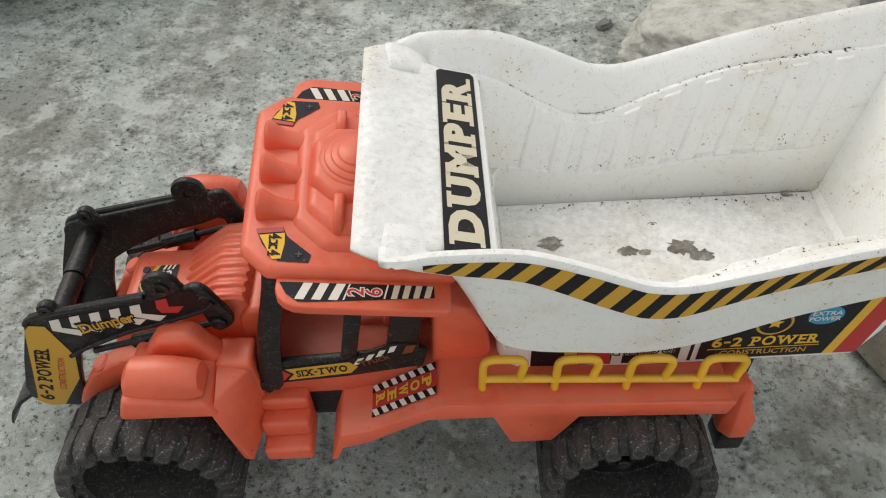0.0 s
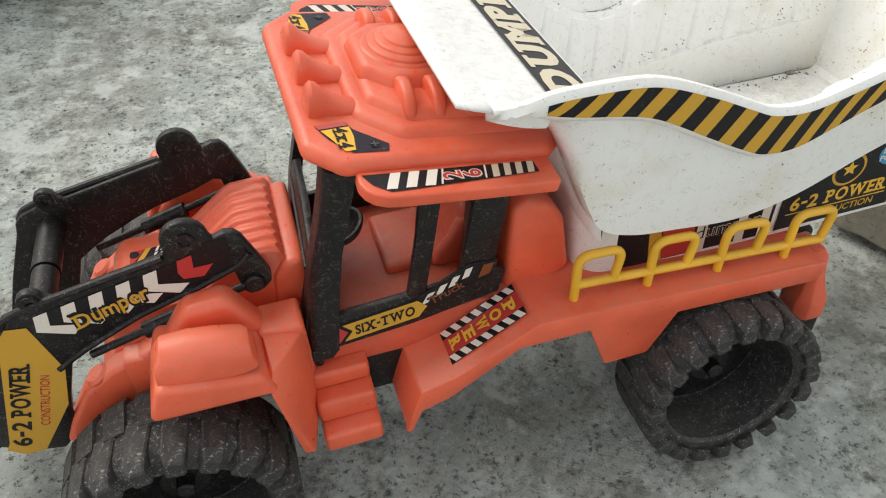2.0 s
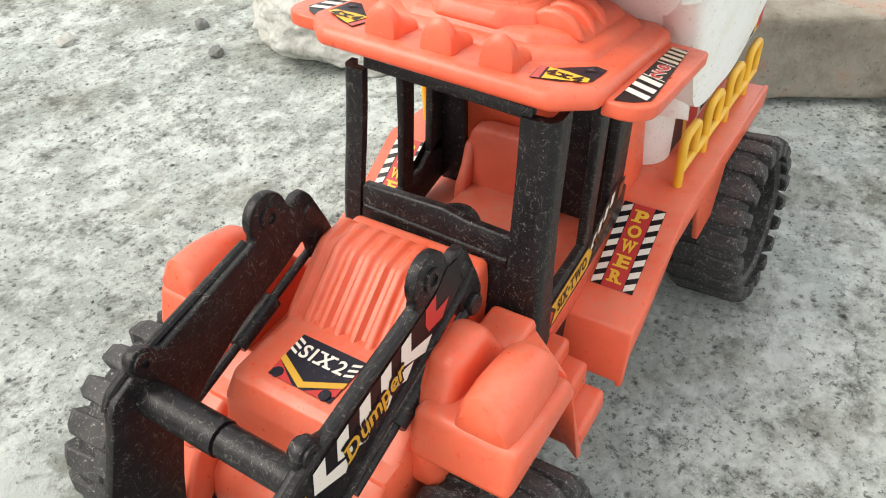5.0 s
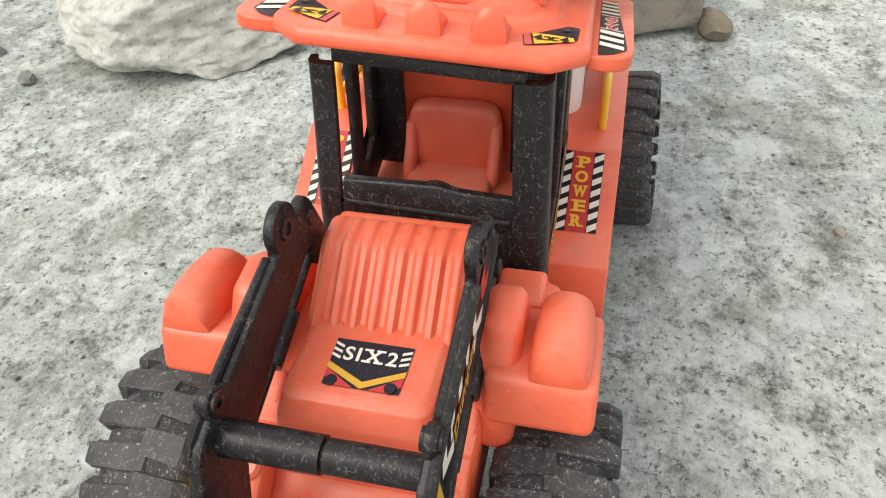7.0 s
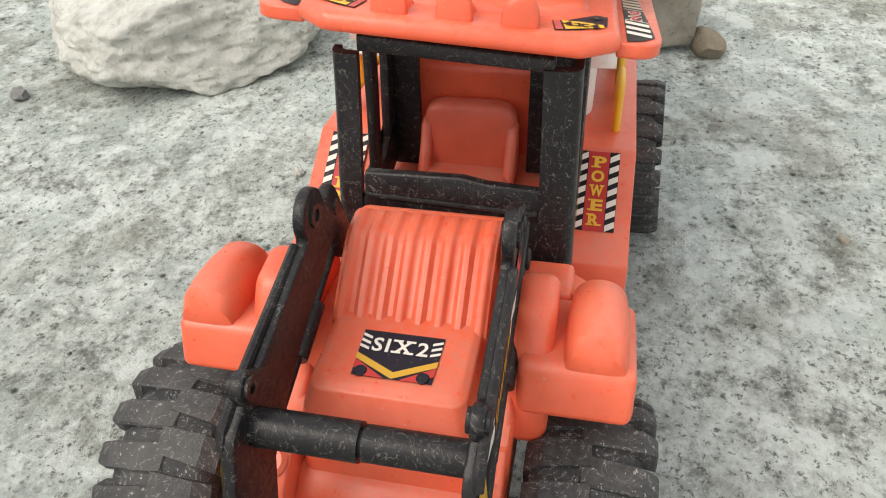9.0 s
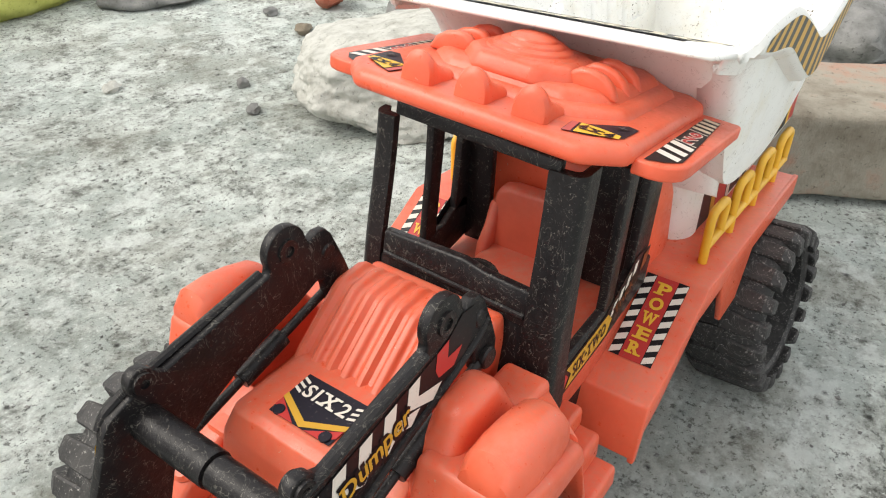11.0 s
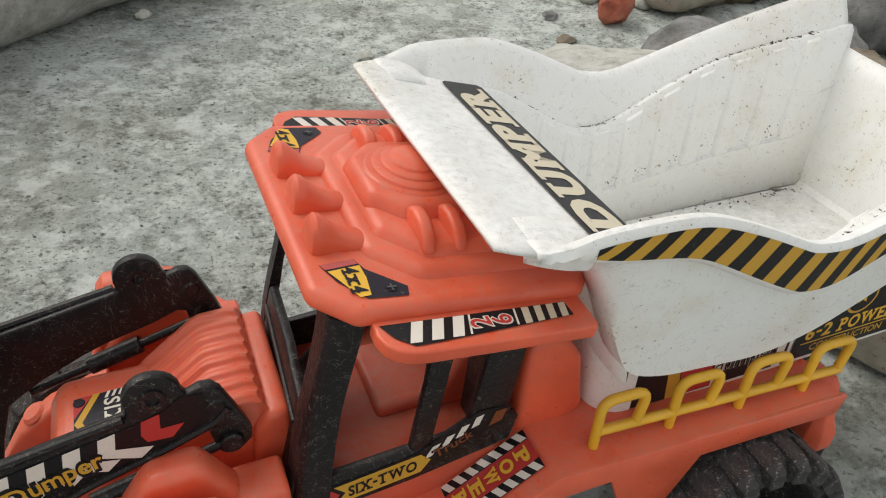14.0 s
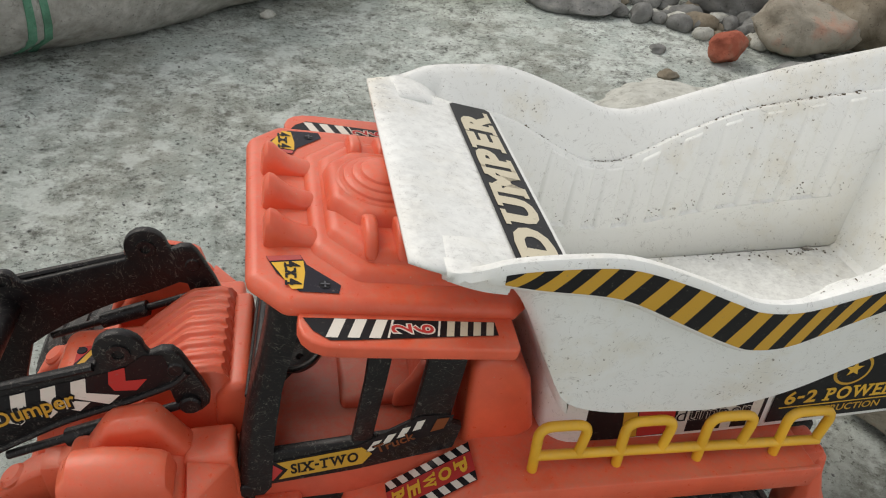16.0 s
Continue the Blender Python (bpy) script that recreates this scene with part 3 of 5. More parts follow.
def roof():
    """The cab roof, built flat and laid on with its lean."""
    def plate(x0, x1, w, c):
        return [(x0, -w + c), (x0 + c, -w), (x1 - c, -w), (x1, -w + c), (x1, w - c), (x1 - c, w), (x0 + c, w), (x0, w - c)]
    bm = slab(plate(-38, 38, 41, 9), -2.6, 2.6, 2.4, segments=5, inset=1.0)
    top = part("cab_roof", bm, ORANGE, truck, "orange moulded cab roof, dusty")
    top.matrix_basis = pose(-20.8 * MM, -4.5 * MM, 146.1 * MM, 4.4, 10.0, 2.2)
    bm = slab(plate(-23, 37, 33.5, 11), 1.0, 4.8, 1.9, inset=3.0, segments=5)
    part("raised_tier", bm, ORANGE, top)
    bm = slab(plate(-19.0, 35, 28.5, 10), 3.2, 7.2, 1.7, inset=3.2, segments=5)
    part("raised_tier", bm, ORANGE, top)
    bm = slab([(x - 1, y + 1) for x, y in plate(-17, 16, 17.5, 8)], 5.4, 10.6, 1.9, inset=2.6, segments=4)
    part("beacon_base", bm, ORANGE, top)
    bm = bmesh.new()
    steps = [(12.8, 9.4), (12.8, 10.4), (12.0, 11.0), (11.0, 11.2), (10.7, 11.8), (9.8, 12.3), (8.8, 12.45), (8.5, 13.0), (7.6, 13.5), (6.6, 13.6), (6.2, 14.2), (4.8, 14.8), (2.0, 15.2), (0.05, 15.3)]
    rings(bm, [[(-2 + r * math.cos(a), 1 + r * math.sin(a), z) for a in (2 * math.pi * i / 36 for i in range(36))] for r, z in steps])
    part("beacon", bm, ORANGE, top, "stepped round orange beacon moulded on the roof", smooth=25)
    for side in (-1, 1):
        for k in range(3):
            x = -7.5 + 8.2 * k
            bm = bmesh.new()
            prof = [(14.5, 5.2), (14.5, 9.8), (17, 11.4), (20, 11.6), (23.5, 10.8), (26.5, 8.8), (28.6, 5.0)]
            rings(bm, [[(x - 1.8, s * side + 1, z) for s, z in prof], [(x + 1.8, s * side + 1, z) for s, z in prof]])
            rounded(bm, 1.2, 3, 50)
            part("roof_fin", bm, ORANGE, top)
    for k in range(3):
        y = -16 + 16.0 * k
        bm = bmesh.new()
        loops = []
        for x, w, h in ((-33.8, 3.4, 5.6), (-33.4, 4.3, 7.6), (-32.4, 4.7, 8.6), (-31.0, 4.6, 8.2), (-29.0, 4.2, 6.4), (-26.5, 4.0, 4.6), (-23.5, 4.0, 3.4), (-20.0, 4.0, 2.4)):
            loops.append([(x, y + w * math.cos(a), 2.0 + h * max(0.0, math.sin(a)) ** 0.7) for a in (math.pi * i / 14 for i in range(15))])
        rings(bm, loops, cap=False, closed=False)
        bm.faces.new([bm.verts.new(p) for p in loops[0]])
        bmesh.ops.remove_doubles(bm, verts=bm.verts, dist=0.01)
        part("roof_lamp", bm, ORANGE, top)
    for side in (-1, 1):
        outline = [(-25.6, 40), (-25.8, 44.5), (-24.9, 47.4), (-23, 49.6), (-20, 51.0), (-16, 51.4), (27, 51.6), (28, 50.6), (28.4, 40)]
        outline = [(x, y * side + (3.0 if side > 0 and y > 41 else 0)) for x, y in outline]
        bm = slab(outline, -4.4, -0.6, 1.5, segments=4)
        part("side_visor", bm, ORANGE, top)
        # a striped label with a number on each visor
        u = (1, 0, 0) if side < 0 else (-1, 0, 0)
        m = -1 if side > 0 else 1
        even = flat((-0.6, 45.8 * side, -0.6), u, (0, -side, 0))
        put = lambda a, b, h: even(1.07 * a, b, h)
        def shape(points):
            return [(m * x, y) for x, y in points]
        shapes = [(shape([(-22.5, 3.6), (-20.5, -0.6), (-17, -3.6), (-12, -3.4), (22, -1.0), (22, 3.6)]), INK_BLACK, 0)]
        for k in range(3):
            a = -18.0 + 4.7 * k
            shapes.append((shape([(a + 2.4, 3.4), (a + 5.0, 3.4), (a + 2.6, -2.8), (a, -2.7)]), INK_WHITE, 1))
        shapes.append((shape([(-2.7, 3.4), (-2.2, 3.4), (-4.0, -2.6), (-4.5, -2.6)]), INK_WHITE, 1))
        shapes.append((shape([(8.3, 3.4), (8.8, 3.4), (7.6, -1.8), (7.1, -1.8)]), INK_WHITE, 1))
        for k in range(4):
            a = 9.2 + 3.2 * k
            shapes.append((shape([(a + 1.2, 3.4), (a + 3.0, 3.4), (a + 1.8, -1.7 + 0.18 * k), (a, -1.8 + 0.18 * k)]), INK_CREAM, 1))
        for x, ch in ((-0.9, "2"), (4.2, "6")):
            for layer, ink, bold in ((1, INK_WHITE, 0.42), (2, INK_RED, 0.08)):
                shapes.append((moved(lettering(ch, 6.6, bold), m * x, 0.5, 90 * m), ink, layer))
        sticker("number_sticker", put, shapes, top, "black and white striped sticker with the number 62")
        # corner label by the front edge
        s = side
        def corner(points):
            return [(x, s * (23 + (y - 23) * 0.88)) for x, y in points]
        put = flat((0, 0, 2.6), (1, 0, 0), (0, 1, 0))
        shapes = [(corner([(-33.0, 24.6), (-24.6, 23.4), (-23.2, 27.5), (-15.4, 35.6), (-16.2, 39.0), (-25.5, 38.7), (-30.6, 31.5)]), INK_NAVY, 0),
                  (corner([(-32.9, 24.8), (-24.7, 23.6), (-24.2, 25.4), (-32.2, 26.8)]), INK_PINK, 1),
                  (corner([(-31.8, 27.4), (-24.0, 26.0), (-23.8, 31.0), (-24.6, 37.6), (-27.2, 38.0), (-29.9, 31.6)]), INK_YELLOW, 1)]
        for i, word in enumerate(slab_word("4x4", 9.0, 4.0, 0.03, 0.1)):
            shapes.append((moved(word, -26.8, s * 30.6, -90), INK_BLACK, 2 + 0.4 * i))
        shapes.append(([(-19.3 + 1.5 * math.cos(a), s * 34.1 + 1.5 * math.sin(a)) for a in (math.pi * i / 6 for i in range(12))], INK_BLACK, 1))
        for dx, dy in ((1.1, 0.22), (0.22, 1.1)):
            shapes.append((rect(-19.3 - dx, -19.3 + dx, s * 34.1 - dy, s * 34.1 + dy), INK_GREY, 2 + dx))
        sticker("corner_sticker", put, shapes, top, "black and yellow four by four sticker")
    return top


def pillar(side):
    """A front pillar: an angle of sheet with a rounded outer corner, as loops up its height."""
    out, inn, back = (-38.8, -29.2, 0.0) if side < 0 else (28.4, 20.8, 3.0)
    loops = []
    for z, x, w in ((74, -67.0, 7.0), (77, -67.2, 9.6), (92, -64.8, 9.2), (103, -62.6, 8.8), (108, -61.3, 8.6), (114, -59.6, 8.0), (122, -57.2, 7.8), (132, -54.6, 8.2), (142, -52.4, 8.8)):
        x += back
        w = w if side < 0 else w * 0.6
        lean = 0.03 * (z - 108) if side < 0 else 0.0
        r = 3.4
        cx, cy = x + r, out - side * r
        arc = [(cx - r * math.cos(a), cy + side * r * math.sin(a)) for a in (0.5 * math.pi * i / 6 for i in range(7))]
        loop = [(x, inn)] + arc + [(x + w, out), (x + w, out - side * 2.2), (x + 3.4, out - side * 2.6), (x + 2.6, out - side * 3.6), (x + 2.4, inn)]
        loops.append([(px, py + lean, z) for px, py in loop])
    return loops


def cab_frame():
    """Black window frame: two side frames and the windscreen surround."""
    for side in (-1, 1):
        y0, y1 = (-38.8, -36) if side < 0 else (24.4, 27.2)
        bm = bmesh.new()
        prism([(-66.5, 76), (-33, 79), (-4, 84), (-1.5, 93), (-12, 98.5), (-23, 92.5), (-58, 90.5)], y0, y1, 0.6, bm)
        prism([(-34, 91), (-28, 91), (-23.6, 114), (-20, 134), (-27, 134), (-29.6, 114)], y0, y1, 0.6, bm)
        prism([(-17, 95), (-6, 93), (-2.2, 114), (0.5, 130), (-10, 132), (-13.4, 114)], y0, y1, 0.6, bm)
        disc((-65, (y0 + y1) / 2, 76), (0, 1, 0), 2.6, 5, bm)
        tube([(-64.5, (y0 + y1) / 2, 75), (-64.5, (y0 + y1) / 2, 69.5)], 1.5, bm, 8)
        frame_ob = part("side_window_frame", bm, BLACK, truck)
        # inward flange of the rear post
        far = (-38, -20.5) if side < 0 else (15.5, 25)
        bm = prism([(-11.5, 82), (-8.5, 82), (-5.5, 112), (-3.5, 129), (-6.5, 129), (-8.5, 112)], *far, 0.6)
        part("rear_post", bm, BLACK, truck)
        # name strip along the sill
        yf = y0 if side < 0 else y1
        run = Vector((40, 0, 4.6)).normalized()
        put = flat((-40, yf, 84.6), run if side < 0 else -run, (0, 0, 1))
        m = 1 if side < 0 else -1
        shapes = [([(m * x, y) for x, y in ((-21, -4.4), (6, -4.2), (15, 0), (34, 4), (36, 10), (26, 12), (8, 4.4), (-21, 4.2))], INK_BLACK, 0),
                  ([(m * x, y) for x, y in ((-15.5, -3.6), (9, -3.6), (12, 0), (9, 3.6), (-15.5, 3.6), (-12.5, 0))], INK_GOLD, 1),
                  ([(m * x, y) for x, y in ((-20, -3.6), (-17, -3.6), (-14, 0), (-17, 3.6), (-20, 3.6), (-18, 0))], INK_RED, 1)]
        for i, word in enumerate(slab_word("SIX-TWO", 19.6, 4.3, 0.03)):
            shapes.append((moved(word, m * -1.9, 0.0), INK_BLACK, 2 + 0.4 * i))
        for k in range(4):
            shapes.append(([(m * (10 + 4.6 * k), 1.0 + 1.8 * k), (m * (12.4 + 4.6 * k), 1.4 + 1.8 * k), (m * (15 + 4.2 * k), 5.2 + 1.7 * k), (m * (12.6 + 4.2 * k), 5.0 + 1.7 * k)], INK_WHITE, 1))
        shapes.append((moved(lettering("Truck", 5.0, 0.30), m * 18.5, 3.2, 16 if side < 0 else -16), INK_BLACK, 2.5))
        shapes.append((moved(lettering("Truck", 4.8, 0.08), m * 18.5, 3.2, 16 if side < 0 else -16), INK_BROWN, 3))
        shapes.append(([(m * 29, 4.8), (m * 33, 5.4), (m * 34.6, 9.5), (m * 31, 9.8)], INK_BROWN, 2))
        sticker("name_sticker", put, shapes, frame_ob, "black and gold lettered sticker along the window sill")
    # windscreen surround, leaning back and set a little askew
    def screen(y, z, d=0.0):
        return (-61.6 + (z - 107) * 0.27 + 0.05 * (y + 38) + d, y, z)
    bm = bmesh.new()
    for side in (-1, 1):
        own = bmesh.new()
        rings(own, pillar(side))
        bm = joined(bm, own)
    for poly in ([(-30.5, 101.5), (20, 100.5), (20, 110.6), (0, 111.6), (-8, 112.0), (-15, 111.0), (-30.5, 110.8)], [(-31, 141.0), (21, 142.6), (21, 147), (-31, 144.6)]):
        own = bmesh.new()
        rings(own, [[screen(y, z) for y, z in poly], [screen(y, z, 2.8) for y, z in poly]])
        rounded(own, 0.7)
        bm = joined(bm, own)
    own = bmesh.new()
    rib = [screen(y, 104.2, 0.0) for y in (-29, -20, -6, 8, 19)]
    bm = joined(bm, tube(rib, 0.8, own, 8))
    part("windscreen_frame", bm, BLACK, truck)
    bm = bmesh.new()
    poly = [(-37.5, 76), (22, 78), (22, 103), (-36, 103)]
    rings(bm, [[screen(y, z, 0.7) for y, z in poly], [screen(y, z, 3.2) for y, z in poly]])
    rounded(bm, 0.6)
    part("dashboard", bm, BLACK, truck)
    bm = bmesh.new()
    tilt = Matrix.Rotation(radians(-18), 3, "Y")
    dish = [(0.6, 0.4), (3, 0.6), (6.2, 2.0), (7.6, 3.6), (8.6, 3.6), (8.8, 2.6), (7.4, 0.4), (3, -1.0), (0.6, -1.2)]
    rings(bm, [[Vector((-47, -3, 93)) + tilt @ Vector((r * math.cos(a), r * math.sin(a), z)) for r, z in dish] for a in (2 * math.pi * i / 28 for i in range(29))], cap=False)
    tube([(-47, -3, 93), (-52, -3, 87), (-58, -3, 80)], 1.6, bm, 8)
    part("steering_wheel", bm, BLACK, truck)
    # moulded seat with a high rounded back and side bolsters
    back = [(15.5 * c, h) for c, h in ((-1, 80), (-1, 98), (-0.96, 101.4), (-0.86, 103.6), (-0.6, 104.8), (0.6, 104.8), (0.86, 103.6), (0.96, 101.4), (1, 98), (1, 80))]
    bm = bmesh.new()
    rings(bm, [[(-13 + 0.22 * (z - 84), y - 1, z) for y, z in back], [(-2, y - 1, z) for y, z in back]])
    rounded(bm, 1.8, 3, 40)
    block(-36, -8, -15.5, 13.5, 79, 84.5, 2.2, bm, segments=3)
    seat = part("seat", bm, SEAT_RED, truck)
    for y in (-17.5, 11.5):
        bm = prism([(-20, 80), (-18.5, 86), (-13.5, 92), (-10, 99), (-5, 99), (-4, 80)], y, y + 4.0, 1.8, segments=3)
        part("bolster", bm, SEAT_RED, seat)


def loader():
    """Black lifting arms with their cross bar and bucket."""
    for side in (-1, 1):
        y0, y1 = (-27.5, -24.5) if side < 0 else (20.5, 23.5)
        bm = bmesh.new()
        ear = [(-92.8 + 6.6 * math.cos(q), 122.8 + 6.6 * math.sin(q)) for q in (radians(d) for d in range(200, -16, -18))]
        outline = [(-149.5, 103), (-148.5, 106.6), (-146, 109.4), (-140, 111.4)] + [(-136.8 + 3.6 * math.cos(radians(d)), 113.4 + 3.6 * math.sin(radians(d))) for d in range(190, -20, -30)]
        outline += [(-131, 112.8), (-99.6, 119.0)] + ear + [(-85.4, 121.2), (-82.4, 122.6), (-79.4, 122.2), (-77.6, 119.8), (-75.8, 115.0), (-73.6, 109), (-72.2, 104), (-72.6, 101), (-75, 98.6), (-79.6, 97.6), (-81.4, 100), (-82.4, 107.6), (-84.6, 108.4), (-92, 105.6), (-105, 102.2), (-112, 99.6), (-124, 94), (-130, 90.4), (-135, 87), (-140, 74), (-146, 54), (-150, 50), (-158, 52), (-167, 58), (-166, 66), (-158, 85)]
        rings(bm, [[(x, y0, z) for x, z in outline], [(x, y1, z) for x, z in outline]])
        rounded(bm, 0.6, 2)
        arm = part("loader_arm", bm, BLACK, truck)
        bm = bmesh.new()
        yo = y0 if side < 0 else y1
        tube(corner_path([(-147.5, yo, 106.6), (-145.4, yo, 109.6), (-139, yo, 112.0), (-100, yo, 118.8)], 2), 1.2, bm, 8)
        tube(corner_path([(-76.8, yo, 114), (-80, yo, 110.4), (-92, yo, 105.8), (-112, yo, 99.8), (-131, yo, 91.0), (-139, yo, 86)], 4), 1.1, bm, 8)
        disc((-92.8, (y0 + y1) / 2, 122.8), (0, 1, 0), 3.0, 4.4, bm, hole=1.6)
        disc((-136.8, (y0 + y1) / 2, 113.4), (0, 1, 0), 2.6, 4.6, bm, hole=1.2)
        disc((-79.6, (y0 + y1) / 2, 115.2), (0, 1, 0), 2.4, 4.0, bm)
        part("arm_edge", bm, BLACK, arm)
        mid = (y0 + y1) / 2 + 1.2 * side
        bm = tube([(-129, mid, 88.4), (-78, mid, 102.2)], 1.3, segments=10)
        tube([(-112, mid, 93.0), (-97, mid, 97.0)], 2.7, bm, 12)
        disc((-77.6, mid, 102.2), (0, 1, 0), 3.0, 4.0, bm)
        part("lift_cylinder", bm, BLACK, truck)
        # chevron label on the outer face
        m = 1 if side < 0 else -1
        run = Vector((47, 0, 9.0)).normalized()
        put = flat((-114.4, yo, 106.8), run if side < 0 else -run, (0, 0, 1))
        shapes = [([(m * x, y) for x, y in ((-24, -5.2), (14, -4.4), (29, -2.6), (34, 2.0), (33, 8), (28, 9.5), (22, 6.4), (-23, 6.4))], INK_BLACK, 0)]
        for k in range(5):
            a = -21.5 + 8.0 * k
            low = -3.9 + 0.01 * (a + 22)
            shapes.append(([(m * x, y) for x, y in ((a - 2.4, 6.2), (a + 1.6, 6.3), (a + 0.6, 1.2), (a + 9, low + 1.2), (a + 5.6, low - 1.2), (a - 3.6, 0.6))], INK_WHITE, 1))
        shapes.append(([(m * x, y) for x, y in ((18.2, 6.6), (22.6, 6.9), (22.0, 2.2), (27.6, 1.2), (24.2, -2.0), (18.4, -0.4), (17.4, 2.4))], INK_RED, 1))
        for i, word in enumerate(slab_word("Dumper", 23.6, 6.4, 0.12)):
            shapes.append((moved(word, m * -3.6, -0.4, 4 if side < 0 else -4), INK_BLACK, 2 + 0.4 * i))
        for i, word in enumerate(slab_word("Dumper", 22.8, 5.6, 0.02)):
            shapes.append((moved(word, m * -3.6, -0.4, 4 if side < 0 else -4), INK_GOLD, 3 + 0.4 * i))
        sticker("arm_sticker", put, shapes, arm, "black and white chevron sticker with gold lettering")
        tilt = Vector((16, 0, 44)).normalized()
        lean = Vector((-44, 0, 16)).normalized()
        put = flat((-151.5, yo, 76), tilt, lean if side < 0 else -lean)
        shapes = [([(x, m * y) for x, y in ((-23.5, 6.5), (-20, 5.8), (26, 7.2), (30, 5.5), (31, 0), (14, -9.8), (-2, -10.8), (-24, -4.5), (-26, 1))], INK_GOLD, 0)]
        for i, word in enumerate(slab_word("6-2", 12.0, 5.6, 0.03) + slab_word("POWER", 24.0, 5.6, 0.03)):
            shapes.append((moved(word, -15.5 if i < 1 else 4.6, 2.2 * m), INK_BLACK, 1 + 0.3 * i))
        shapes.append((moved(lettering("CONSTRUCTION", 3.8, 0.03, 0.78), 0, -4.4 * m), INK_RED, 1))
        sticker("plate_sticker", put, shapes, arm, "yellow sticker with black lettering on the arm plate")
    bm = bmesh.new()
    tube([(-138.5, -25, 103), (-138.5, -3.0, 103)], 3.9, bm, 16)
    tube([(-138.5, -3.6, 103), (-138.5, -1.6, 103)], 3.2, bm, 16)
    tube([(-138.5, -2.2, 103), (-138.5, 21, 103)], 4.3, bm, 16)
    part("cross_bar", bm, BLACK, truck)
    bm = bmesh.new()
    tube([(-160, -25, 66), (-160, 21, 66)], 3.2, bm, 14)
    part("bucket_bar", bm, BLACK, truck)
    bm = bmesh.new()
    curve = [(-159, 62), (-168, 57), (-177, 50), (-184, 42), (-188, 34)]
    loop = curve + [(x, z - 2.2) for x, z in curve][::-1]
    rings(bm, [[(x, -24, z) for x, z in loop], [(x, 20, z) for x, z in loop]])
    part("bucket", bm, BLACK, truck, "black plastic loader bucket")


RIM = [(-20, 163.0), (-15, 162.3), (-9, 162.1), (-4, 163.1), (1, 164.5), (12, 164.8), (26, 164), (34, 162), (48, 156), (60, 150), (67, 146.8), (78, 145.6), (90, 148), (120, 156), (150, 162.5), (178, 168)]
LEDGE = [(-20, 162.9), (-14, 161.4), (-3, 158.2), (8, 155.6), (28, 150), (41, 142), (52, 135), (60, 131), (74, 130.5), (97, 141), (121, 149), (165, 154.5), (178, 156)]
BELLY = [(-20, 162.9), (-14, 162.3), (-6, 161.6), (0, 159.0), (6, 152), (11, 143), (21, 117), (25, 110), (36, 105), (50, 103), (73, 101), (93, 105), (120, 117), (148, 126), (178, 136)]


FLANGE = [(-20, 0.4), (-8, 0.9), (-2, 2.8), (3, 4.8), (10, 6.8), (30, 10.0), (52, 13.2), (74, 13.2), (98, 9.6), (130, 7.4), (178, 6.4)]


def rim_w(x):
    """Half width of the rim, flaring out behind the front lip."""
    k = max(0.0, min(1.0, (x + 20) / 21))
    return 50.4 + 6.6 * (1 - (1 - k) ** 2)


def inner_y(z, ledge):
    """The half width of the inside wall between floor and ledge."""
    return 33 + 13 * min(max((z - 95) / (ledge - 95), 0), 1)


